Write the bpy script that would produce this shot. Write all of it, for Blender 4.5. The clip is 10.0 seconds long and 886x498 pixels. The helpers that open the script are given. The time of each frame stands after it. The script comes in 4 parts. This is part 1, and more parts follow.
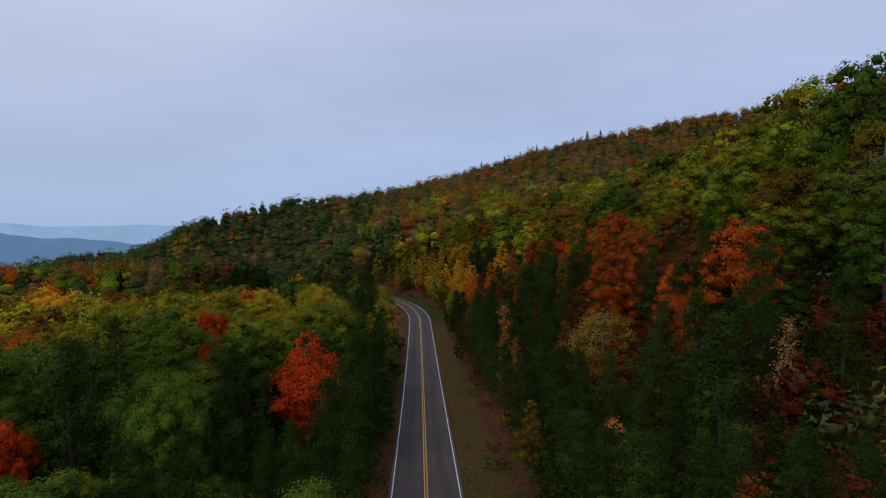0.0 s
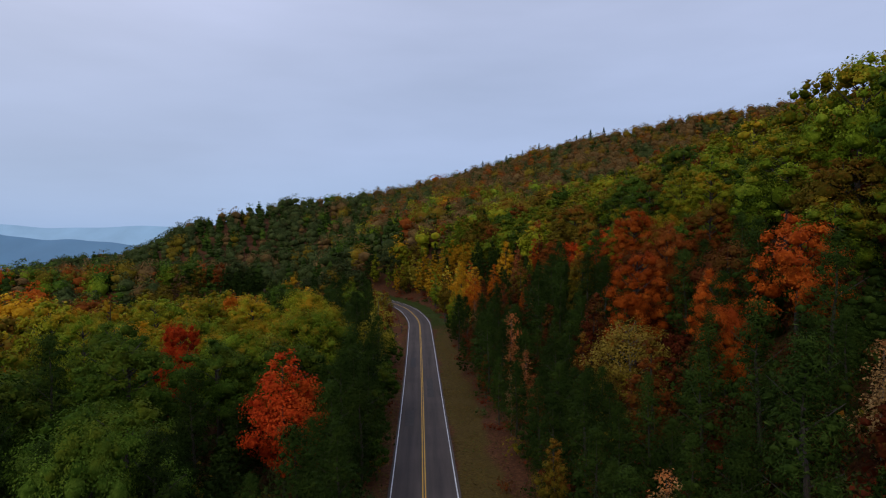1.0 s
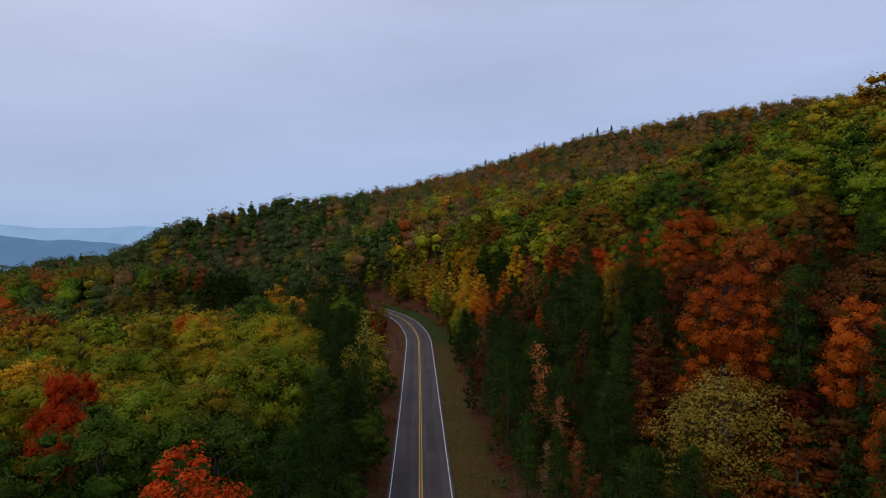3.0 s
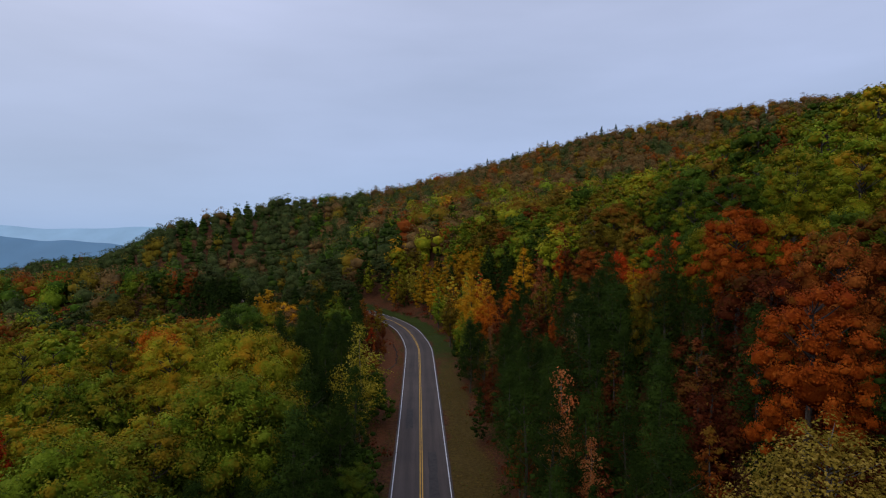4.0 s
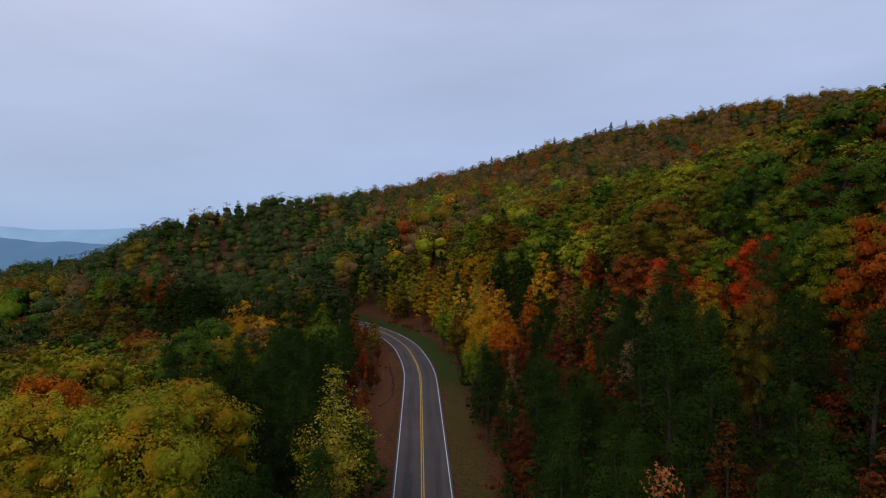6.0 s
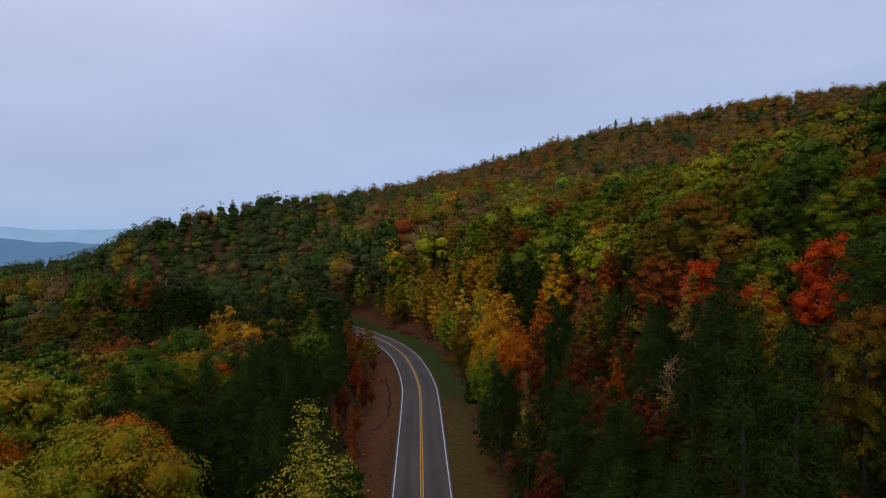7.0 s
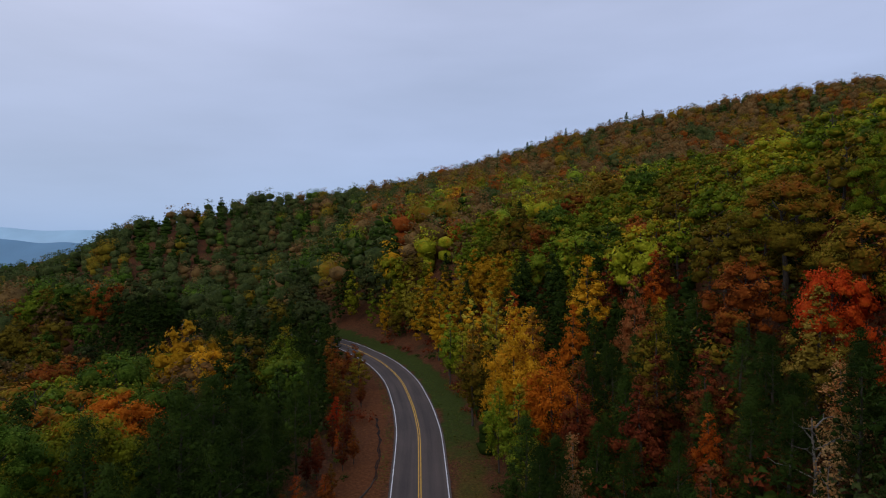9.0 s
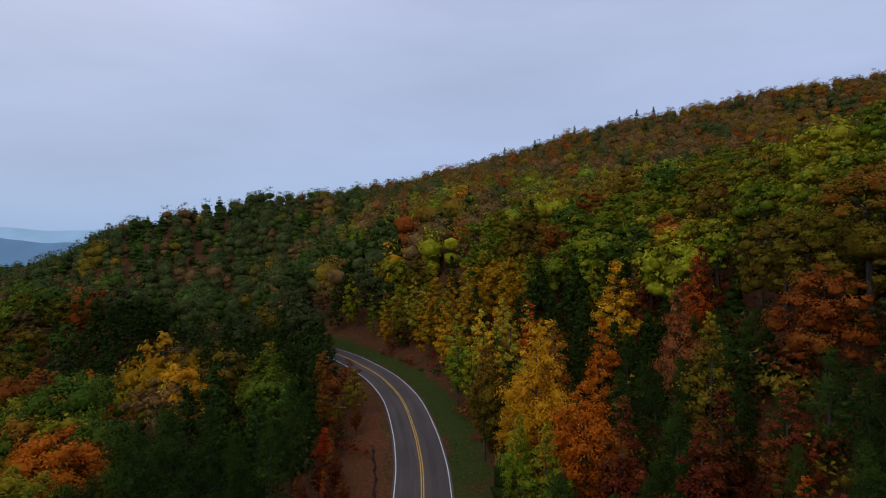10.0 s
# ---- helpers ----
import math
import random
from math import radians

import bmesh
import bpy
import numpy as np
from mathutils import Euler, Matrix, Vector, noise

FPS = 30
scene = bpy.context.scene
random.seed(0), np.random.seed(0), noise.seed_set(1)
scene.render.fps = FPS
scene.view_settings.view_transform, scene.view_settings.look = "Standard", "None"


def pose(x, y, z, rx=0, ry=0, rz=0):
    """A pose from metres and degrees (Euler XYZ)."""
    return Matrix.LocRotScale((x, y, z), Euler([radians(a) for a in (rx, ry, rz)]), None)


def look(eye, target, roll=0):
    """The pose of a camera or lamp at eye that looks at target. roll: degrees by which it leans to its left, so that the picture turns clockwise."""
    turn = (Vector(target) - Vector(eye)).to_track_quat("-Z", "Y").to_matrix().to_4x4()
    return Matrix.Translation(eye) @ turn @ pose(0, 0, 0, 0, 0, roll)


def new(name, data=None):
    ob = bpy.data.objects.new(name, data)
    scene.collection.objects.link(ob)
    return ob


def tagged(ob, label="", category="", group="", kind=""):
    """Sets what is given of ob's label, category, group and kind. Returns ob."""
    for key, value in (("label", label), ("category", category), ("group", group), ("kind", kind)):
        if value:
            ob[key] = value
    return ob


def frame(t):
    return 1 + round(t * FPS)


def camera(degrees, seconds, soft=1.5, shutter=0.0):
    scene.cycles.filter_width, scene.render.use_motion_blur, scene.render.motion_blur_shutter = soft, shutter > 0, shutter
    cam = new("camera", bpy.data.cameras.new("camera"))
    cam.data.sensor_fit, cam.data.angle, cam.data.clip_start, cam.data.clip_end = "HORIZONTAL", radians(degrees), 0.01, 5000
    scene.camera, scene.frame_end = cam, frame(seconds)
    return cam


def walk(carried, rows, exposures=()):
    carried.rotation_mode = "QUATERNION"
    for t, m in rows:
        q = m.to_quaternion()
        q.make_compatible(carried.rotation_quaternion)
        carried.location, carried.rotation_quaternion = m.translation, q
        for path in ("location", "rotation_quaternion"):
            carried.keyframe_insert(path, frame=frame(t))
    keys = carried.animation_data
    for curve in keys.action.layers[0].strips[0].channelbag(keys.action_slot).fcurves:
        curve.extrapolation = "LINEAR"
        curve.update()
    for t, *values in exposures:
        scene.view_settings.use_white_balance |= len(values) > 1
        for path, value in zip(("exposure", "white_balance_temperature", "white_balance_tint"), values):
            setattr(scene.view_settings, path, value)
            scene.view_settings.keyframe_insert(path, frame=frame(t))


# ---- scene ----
cam = camera(74.0, 10.0, soft=1.12)
PATH = [
    (0, (-0.066, -0.015, 24.0), (-0.185, 99.946, 21.203), 0.12),
    (0.5, (-0.151, 5.203, 23.963), (-0.341, 105.165, 21.198), 0.00),
    (1, (-0.217, 10.509, 23.981), (-0.449, 110.471, 21.241), -0.03),
    (1.5, (-0.302, 15.91, 24.058), (-0.558, 115.873, 21.343), -0.02),
    (2, (-0.426, 21.416, 24.186), (-0.699, 121.379, 21.503), 0.01),
    (2.5, (-0.599, 27.034, 24.35), (-0.887, 126.999, 21.709), 0.04),
    (3, (-0.817, 32.769, 24.534), (-1.127, 132.735, 21.94), 0.06),
    (3.5, (-1.075, 38.621, 24.716), (-1.413, 138.588, 22.175), 0.08),
    (4, (-1.358, 44.582, 24.878), (-1.735, 144.551, 22.391), 0.08),
    (4.5, (-1.655, 50.642, 25.007), (-2.075, 150.612, 22.57), 0.08),
    (5, (-1.951, 56.782, 25.091), (-2.416, 156.753, 22.697), 0.07),
    (5.5, (-2.234, 62.981, 25.125), (-2.743, 162.952, 22.763), 0.06),
    (6, (-2.495, 69.213, 25.111), (-3.041, 169.184, 22.769), 0.05),
    (6.5, (-2.73, 75.454, 25.057), (-3.302, 175.425, 22.721), 0.03),
    (7, (-2.937, 81.683, 24.974), (-3.528, 181.653, 22.632), 0.01),
    (7.5, (-3.121, 87.883, 24.883), (-3.729, 187.853, 22.525), -0.02),
    (8, (-3.289, 94.05, 24.802), (-3.928, 194.02, 22.424), -0.06),
    (8.5, (-3.455, 100.198, 24.756), (-4.163, 200.167, 22.359), -0.10),
    (9, (-3.633, 106.359, 24.766), (-4.489, 206.327, 22.361), -0.13),
    (9.5, (-3.843, 112.596, 24.851), (-4.979, 212.561, 22.457), -0.14),
    (10, (-4.101, 119.007, 25.022), (-5.728, 218.966, 22.671), -0.10),
]
walk(cam, [(t, look(eye, target, roll)) for t, eye, target, roll in PATH])

# ---- overcast sky and soft sun ----
world = bpy.data.worlds.new("overcast_sky")
scene.world = world
world.use_nodes = True
wn, wl = world.node_tree.nodes, world.node_tree.links
wn.clear()
w_out = wn.new("ShaderNodeOutputWorld")
w_bg = wn.new("ShaderNodeBackground")
w_sky = wn.new("ShaderNodeTexSky")
w_sky.sky_type, w_sky.sun_disc = "NISHITA", False
w_sky.sun_elevation, w_sky.sun_rotation = radians(38), radians(-40)
w_sky.air_density, w_sky.dust_density = 1.0, 3.0
w_dim = wn.new("ShaderNodeMix")
w_dim.data_type, w_dim.blend_type = "RGBA", "MULTIPLY"
w_dim.inputs["Factor"].default_value = 1.0
w_dim.inputs["B"].default_value = (0.08, 0.08, 0.08, 1)
w_co = wn.new("ShaderNodeTexCoord")
w_map = wn.new("ShaderNodeMapping")
w_map.inputs["Scale"].default_value = (1.0, 1.0, 4.5)
w_noise = wn.new("ShaderNodeTexNoise")
w_noise.inputs["Scale"].default_value = 1.3
w_noise.inputs["Detail"].default_value = 5.0
w_noise.inputs["Roughness"].default_value = 0.5
w_ramp = wn.new("ShaderNodeValToRGB")
w_ramp.color_ramp.elements[0].position, w_ramp.color_ramp.elements[0].color = 0.30, (0.43, 0.51, 0.72, 1)
w_ramp.color_ramp.elements[1].position, w_ramp.color_ramp.elements[1].color = 0.70, (0.565, 0.65, 0.92, 1)
w_sep = wn.new("ShaderNodeSeparateXYZ")
w_hz = wn.new("ShaderNodeValToRGB")
w_hz.color_ramp.elements[0].position, w_hz.color_ramp.elements[0].color = 0.0, (0.70, 0.88, 0.97, 1)
w_hz.color_ramp.elements[1].position, w_hz.color_ramp.elements[1].color = 0.42, (1.08, 1.04, 1.02, 1)
w_mid = w_hz.color_ramp.elements.new(0.13)
w_mid.color = (0.80, 0.88, 0.93, 1)
w_mul = wn.new("ShaderNodeMix")
w_mul.data_type, w_mul.blend_type = "RGBA", "MULTIPLY"
w_mul.inputs["Factor"].default_value = 1.0
w_mix = wn.new("ShaderNodeMix")
w_mix.data_type = "RGBA"
w_mix.inputs["Factor"].default_value = 0.93
wl.new(w_co.outputs["Generated"], w_map.inputs["Vector"])
wl.new(w_map.outputs["Vector"], w_noise.inputs["Vector"])
wl.new(w_noise.outputs["Fac"], w_ramp.inputs["Fac"])
wl.new(w_co.outputs["Generated"], w_sep.inputs["Vector"])
wl.new(w_sep.outputs["Z"], w_hz.inputs["Fac"])
wl.new(w_ramp.outputs["Color"], w_mul.inputs["A"])
wl.new(w_hz.outputs["Color"], w_mul.inputs["B"])
wl.new(w_sky.outputs["Color"], w_dim.inputs["A"])
wl.new(w_dim.outputs["Result"], w_mix.inputs["A"])
wl.new(w_mul.outputs["Result"], w_mix.inputs["B"])
wl.new(w_mix.outputs["Result"], w_bg.inputs["Color"])
w_bg.inputs["Strength"].default_value = 0.93
wl.new(w_bg.outputs["Background"], w_out.inputs["Surface"])

sun = new("sun", bpy.data.lights.new("sun", "SUN"))
sun.data.energy, sun.data.angle, sun.data.color = 0.78, radians(30), (1.0, 0.90, 0.74)
sun.matrix_world = look((-60, -40, 90), (0, 60, 0))

# ---- materials ----


def material(name):
    m = bpy.data.materials.new(name)
    m.use_nodes = True
    nt = m.node_tree
    return m, nt.nodes, nt.links, nt.nodes["Principled BSDF"]


def noise_node(nodes, links, vec, scale, detail=4.0, rough=0.55):
    n = nodes.new("ShaderNodeTexNoise")
    n.inputs["Scale"].default_value = scale
    n.inputs["Detail"].default_value = detail
    n.inputs["Roughness"].default_value = rough
    if vec is not None:
        links.new(vec, n.inputs["Vector"])
    return n.outputs["Fac"]


def ramp(nodes, links, fac, stops):
    r = nodes.new("ShaderNodeValToRGB")
    els = r.color_ramp.elements
    els[0].position, els[0].color = stops[0][0], (*stops[0][1], 1)
    els[1].position, els[1].color = stops[-1][0], (*stops[-1][1], 1)
    for p, c in stops[1:-1]:
        els.new(p).color = (*c, 1)
    links.new(fac, r.inputs["Fac"])
    return r.outputs["Color"]


def mixed(nodes, links, fac, a, b, blend="MIX"):
    n = nodes.new("ShaderNodeMix")
    n.data_type, n.blend_type = "RGBA", blend
    for key, v in (("Factor", fac), ("A", a), ("B", b)):
        if isinstance(v, (int, float)):
            n.inputs[key].default_value = v
        elif isinstance(v, tuple):
            n.inputs[key].default_value = (*v, 1)
        else:
            links.new(v, n.inputs[key])
    return n.outputs["Result"]


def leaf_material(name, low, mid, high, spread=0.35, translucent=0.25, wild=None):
    """Foliage: a colour for each leaf, drifting over the crown and from tree to tree; wild: the colour of autumn
    sprays, most of them high in the crown, where it also paints in lit crown tops.
    """
    m, nodes, links, bsdf = material(name)
    geo = nodes.new("ShaderNodeNewGeometry")
    info = nodes.new("ShaderNodeObjectInfo")
    co = nodes.new("ShaderNodeTexCoord")
    pos = geo.outputs["Position"]

    def sum_of(value, factor, rest):
        n = nodes.new("ShaderNodeMath")
        n.operation = "MULTIPLY_ADD"
        links.new(value, n.inputs[0])
        n.inputs[1].default_value = factor
        if isinstance(rest, float):
            n.inputs[2].default_value = rest
        else:
            links.new(rest, n.inputs[2])
        return n.outputs[0]

    patch, sprays = noise_node(nodes, links, pos, 0.45, 3.0), noise_node(nodes, links, pos, 3.2, 4.0, 0.65)
    tone = sum_of(geo.outputs["Random Per Island"], 0.30, sum_of(patch, 1.2, sum_of(sprays, 1.0, -0.77)))
    col = ramp(nodes, links, tone, [(0.05, low), (0.5, mid), (0.95, high)])
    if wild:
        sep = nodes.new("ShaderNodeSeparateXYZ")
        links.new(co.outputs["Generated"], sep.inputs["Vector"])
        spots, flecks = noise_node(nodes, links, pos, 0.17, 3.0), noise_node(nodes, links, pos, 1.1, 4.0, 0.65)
        # height term paints lit crown tops into the colour, beside the autumn patches
        turned_toplit = sum_of(sep.outputs["Z"], 0.14, sum_of(spots, 0.62, sum_of(flecks, 0.55, -0.13)))
        f = ramp(nodes, links, turned_toplit, [(0.54, (0, 0, 0)), (0.70, (0.85, 0.85, 0.85))])
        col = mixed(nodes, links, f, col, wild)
    hsv = nodes.new("ShaderNodeHueSaturation")
    rng = nodes.new("ShaderNodeMapRange")
    rng.inputs["To Min"].default_value, rng.inputs["To Max"].default_value = 1 - spread, 1 + spread
    links.new(info.outputs["Random"], rng.inputs["Value"])
    links.new(rng.outputs[0], hsv.inputs["Value"])
    links.new(col, hsv.inputs["Color"])
    links.new(hsv.outputs["Color"], bsdf.inputs["Base Color"])
    bsdf.inputs["Roughness"].default_value = 0.75
    bsdf.inputs["Specular IOR Level"].default_value = 0.03
    tr = nodes.new("ShaderNodeBsdfTranslucent")
    links.new(hsv.outputs["Color"], tr.inputs["Color"])
    mix = nodes.new("ShaderNodeMixShader")
    mix.inputs["Fac"].default_value = translucent
    links.new(bsdf.outputs[0], mix.inputs[1])
    links.new(tr.outputs[0], mix.inputs[2])
    links.new(mix.outputs[0], nodes["Material Output"].inputs["Surface"])
    return m


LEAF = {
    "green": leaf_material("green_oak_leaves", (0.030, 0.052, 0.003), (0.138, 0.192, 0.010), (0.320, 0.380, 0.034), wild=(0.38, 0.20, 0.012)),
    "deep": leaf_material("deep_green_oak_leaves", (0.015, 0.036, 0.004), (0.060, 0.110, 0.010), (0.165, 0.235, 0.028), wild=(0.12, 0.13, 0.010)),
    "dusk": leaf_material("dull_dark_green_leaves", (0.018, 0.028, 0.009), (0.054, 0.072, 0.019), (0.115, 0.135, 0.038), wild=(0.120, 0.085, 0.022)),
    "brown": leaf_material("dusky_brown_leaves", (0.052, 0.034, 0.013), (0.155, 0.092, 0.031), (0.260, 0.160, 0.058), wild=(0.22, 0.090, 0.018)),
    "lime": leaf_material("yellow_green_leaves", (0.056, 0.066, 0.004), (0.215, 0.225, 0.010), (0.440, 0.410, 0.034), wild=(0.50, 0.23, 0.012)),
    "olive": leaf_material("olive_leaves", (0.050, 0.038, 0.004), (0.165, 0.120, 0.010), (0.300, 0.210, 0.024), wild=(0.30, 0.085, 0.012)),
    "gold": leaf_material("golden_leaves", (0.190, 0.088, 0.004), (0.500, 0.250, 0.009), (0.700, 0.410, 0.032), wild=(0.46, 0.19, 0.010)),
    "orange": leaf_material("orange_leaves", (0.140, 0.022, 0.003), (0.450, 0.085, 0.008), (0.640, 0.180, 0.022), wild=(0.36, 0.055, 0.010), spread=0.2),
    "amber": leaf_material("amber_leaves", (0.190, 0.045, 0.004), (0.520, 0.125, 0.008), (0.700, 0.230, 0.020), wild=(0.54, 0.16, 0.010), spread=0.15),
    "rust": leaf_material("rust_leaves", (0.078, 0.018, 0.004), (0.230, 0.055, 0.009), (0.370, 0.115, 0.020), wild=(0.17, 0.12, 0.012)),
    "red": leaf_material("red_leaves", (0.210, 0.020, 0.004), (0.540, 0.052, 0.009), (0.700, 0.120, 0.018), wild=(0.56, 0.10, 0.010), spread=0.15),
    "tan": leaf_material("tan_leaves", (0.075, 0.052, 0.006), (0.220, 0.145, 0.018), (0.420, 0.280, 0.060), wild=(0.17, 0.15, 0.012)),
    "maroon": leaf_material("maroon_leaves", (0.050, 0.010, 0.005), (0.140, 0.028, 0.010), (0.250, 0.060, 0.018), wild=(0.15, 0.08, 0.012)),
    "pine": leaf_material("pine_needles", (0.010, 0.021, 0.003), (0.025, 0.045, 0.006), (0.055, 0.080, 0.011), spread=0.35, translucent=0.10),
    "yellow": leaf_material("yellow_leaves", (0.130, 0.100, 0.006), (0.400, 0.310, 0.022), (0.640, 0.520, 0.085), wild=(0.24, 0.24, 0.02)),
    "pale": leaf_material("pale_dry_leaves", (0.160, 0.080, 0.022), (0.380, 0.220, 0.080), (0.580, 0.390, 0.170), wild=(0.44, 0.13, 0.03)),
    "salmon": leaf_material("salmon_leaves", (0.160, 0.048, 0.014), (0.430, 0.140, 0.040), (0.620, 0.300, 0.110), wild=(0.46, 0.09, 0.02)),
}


def bark_material(name, dark, light):
    m, nodes, links, bsdf = material(name)
    co = nodes.new("ShaderNodeTexCoord")
    mp = nodes.new("ShaderNodeMapping")
    mp.inputs["Scale"].default_value = (6, 6, 1.2)
    links.new(co.outputs["Object"], mp.inputs["Vector"])
    f = noise_node(nodes, links, mp.outputs["Vector"], 3.0, 5.0)
    links.new(ramp(nodes, links, f, [(0.35, dark), (0.65, light)]), bsdf.inputs["Base Color"])
    bsdf.inputs["Roughness"].default_value = 0.9
    b = nodes.new("ShaderNodeBump")
    b.inputs["Strength"].default_value, b.inputs["Distance"].default_value = 0.6, 0.03
    links.new(f, b.inputs["Height"])
    links.new(b.outputs[0], bsdf.inputs["Normal"])
    return m


BARK = bark_material("grey_brown_bark", (0.026, 0.019, 0.015), (0.080, 0.061, 0.046))
PALE_BARK = bark_material("pale_bark", (0.080, 0.066, 0.055), (0.240, 0.215, 0.185))


def ground_material():
    """Leaf litter under the trees, dry grass and red soil beside the road; the share of each comes from the sheet's own layer."""
    m, nodes, links, bsdf = material("forest_floor_and_verge")
    geo = nodes.new("ShaderNodeNewGeometry")
    pos = geo.outputs["Position"]
    layer = nodes.new("ShaderNodeAttribute")
    layer.attribute_name = "cover"
    sep = nodes.new("ShaderNodeSeparateColor")
    links.new(layer.outputs["Color"], sep.inputs["Color"])
    fine, coarse = noise_node(nodes, links, pos, 2.6, 6.0, 0.7), noise_node(nodes, links, pos, 0.22, 4.0)
    litter = ramp(nodes, links, fine, [(0.30, (0.036, 0.014, 0.007)), (0.52, (0.095, 0.036, 0.015)), (0.75, (0.200, 0.085, 0.030))])
    moss = ramp(nodes, links, fine, [(0.30, (0.014, 0.020, 0.007)), (0.75, (0.050, 0.060, 0.020))])
    floor = mixed(nodes, links, ramp(nodes, links, coarse, [(0.54, (0, 0, 0)), (0.72, (0.7, 0.7, 0.7))]), litter, moss)
    dry = ramp(nodes, links, fine, [(0.28, (0.045, 0.027, 0.006)), (0.52, (0.084, 0.053, 0.011)), (0.75, (0.135, 0.086, 0.020))])
    green = ramp(nodes, links, fine, [(0.28, (0.020, 0.030, 0.004)), (0.75, (0.058, 0.076, 0.010))])
    soil = ramp(nodes, links, fine, [(0.28, (0.055, 0.018, 0.006)), (0.52, (0.115, 0.040, 0.013)), (0.75, (0.190, 0.075, 0.026))])

    def share(channel):
        wob = nodes.new("ShaderNodeMath")
        wob.operation = "MULTIPLY_ADD"
        links.new(coarse, wob.inputs[0])
        wob.inputs[1].default_value = 0.9
        links.new(sep.outputs[channel], wob.inputs[2])
        return ramp(nodes, links, wob.outputs[0], [(0.75, (0, 0, 0)), (1.1, (1, 1, 1))])

    col = mixed(nodes, links, share("Red"), floor, soil)
    col = mixed(nodes, links, share("Green"), col, dry)
    col = mixed(nodes, links, share("Blue"), col, green)
    links.new(col, bsdf.inputs["Base Color"])
    bsdf.inputs["Roughness"].default_value = 0.95
    bsdf.inputs["Specular IOR Level"].default_value = 0.1
    b = nodes.new("ShaderNodeBump")
    b.inputs["Strength"].default_value, b.inputs["Distance"].default_value = 0.8, 0.12
    links.new(fine, b.inputs["Height"])
    links.new(b.outputs[0], bsdf.inputs["Normal"])
    return m


def asphalt_material():
    m, nodes, links, bsdf = material("worn_asphalt")
    geo = nodes.new("ShaderNodeNewGeometry")
    uv = nodes.new("ShaderNodeUVMap")
    uv.uv_map = "along"
    sep = nodes.new("ShaderNodeSeparateXYZ")
    links.new(uv.outputs["UV"], sep.inputs["Vector"])
    grit = noise_node(nodes, links, geo.outputs["Position"], 30.0, 3.0)
    mp = nodes.new("ShaderNodeMapping")
    mp.inputs["Scale"].default_value = (1.3, 0.05, 1)
    links.new(uv.outputs["UV"], mp.inputs["Vector"])
    streak = noise_node(nodes, links, mp.outputs["Vector"], 1.0, 4.0)
    blot = noise_node(nodes, links, geo.outputs["Position"], 0.12, 3.0)
    base = ramp(nodes, links, grit, [(0.3, (0.074, 0.058, 0.048)), (0.7, (0.112, 0.090, 0.076))])
    lane = ramp(nodes, links, streak, [(0.35, (0.80, 0.80, 0.82)), (0.65, (1.12, 1.10, 1.10))])
    col = mixed(nodes, links, 1.0, base, lane, "MULTIPLY")
    col = mixed(nodes, links, 1.0, col, ramp(nodes, links, blot, [(0.35, (0.88, 0.88, 0.9)), (0.65, (1.08, 1.06, 1.06))]), "MULTIPLY")
    # oil-dark strip along the middle of each lane
    mid = nodes.new("ShaderNodeMath")
    mid.operation = "ABSOLUTE"
    links.new(sep.outputs["X"], mid.inputs[0])
    scaled = nodes.new("ShaderNodeMath")
    scaled.operation = "DIVIDE"
    links.new(mid.outputs[0], scaled.inputs[0])
    scaled.inputs[1].default_value = 3.5
    strip = ramp(nodes, links, scaled.outputs[0], [(0.25, (1, 1, 1)), (0.47, (0.80, 0.80, 0.83)), (0.70, (1, 1, 1))])
    col = mixed(nodes, links, 1.0, col, strip, "MULTIPLY")
    links.new(col, bsdf.inputs["Base Color"])
    bsdf.inputs["Roughness"].default_value = 0.9
    bsdf.inputs["Specular IOR Level"].default_value = 0.2
    b = nodes.new("ShaderNodeBump")
    b.inputs["Strength"].default_value, b.inputs["Distance"].default_value = 0.4, 0.01
    links.new(grit, b.inputs["Height"])
    links.new(b.outputs[0], bsdf.inputs["Normal"])
    return m


def paint_material(name, worn, fresh, gloss=0.5):
    m, nodes, links, bsdf = material(name)
    geo = nodes.new("ShaderNodeNewGeometry")
    f = noise_node(nodes, links, geo.outputs["Position"], 1.4, 5.0, 0.7)
    links.new(ramp(nodes, links, f, [(0.3, worn), (0.55, fresh)]), bsdf.inputs["Base Color"])
    bsdf.inputs["Roughness"].default_value = 0.7
    bsdf.inputs["Specular IOR Level"].default_value = gloss
    return m


GROUND, ASPHALT = ground_material(), asphalt_material()
TAR = paint_material("dark_patched_asphalt", (0.034, 0.028, 0.025), (0.056, 0.046, 0.041), gloss=0.15)
MUD = paint_material("dark_damp_soil", (0.010, 0.006, 0.004), (0.026, 0.014, 0.009), gloss=0.05)
WHITE = paint_material("white_road_paint", (0.42, 0.40, 0.40), (0.78, 0.77, 0.76))
YELLOW = paint_material("yellow_road_paint", (0.46, 0.22, 0.03), (0.72, 0.40, 0.03))

# ---- the lie of the land ----
# road centre: x, y, z
CENTRE = [
    (4.0, -120, 7.0), (0.7, 0, 2.1), (-1.6, 53, -0.4), (-3.4, 96, -2.6), (-4.8, 128, -3.5), (-6.2, 158, -3.8),
    (-7.6, 186, -3.9), (-8.5, 196, -3.95), (-10.1, 207, -3.95), (-13.2, 222, -3.9), (-18.1, 236, -3.8), (-23.5, 246, -3.6),
    (-31, 257, -3.3), (-42, 268, -3.1), (-57, 279, -3.0), (-76, 288, -3.0), (-100, 295, -3.2), (-128, 300, -3.6),
    (-165, 304, -4.2), (-215, 308, -5.0),
]


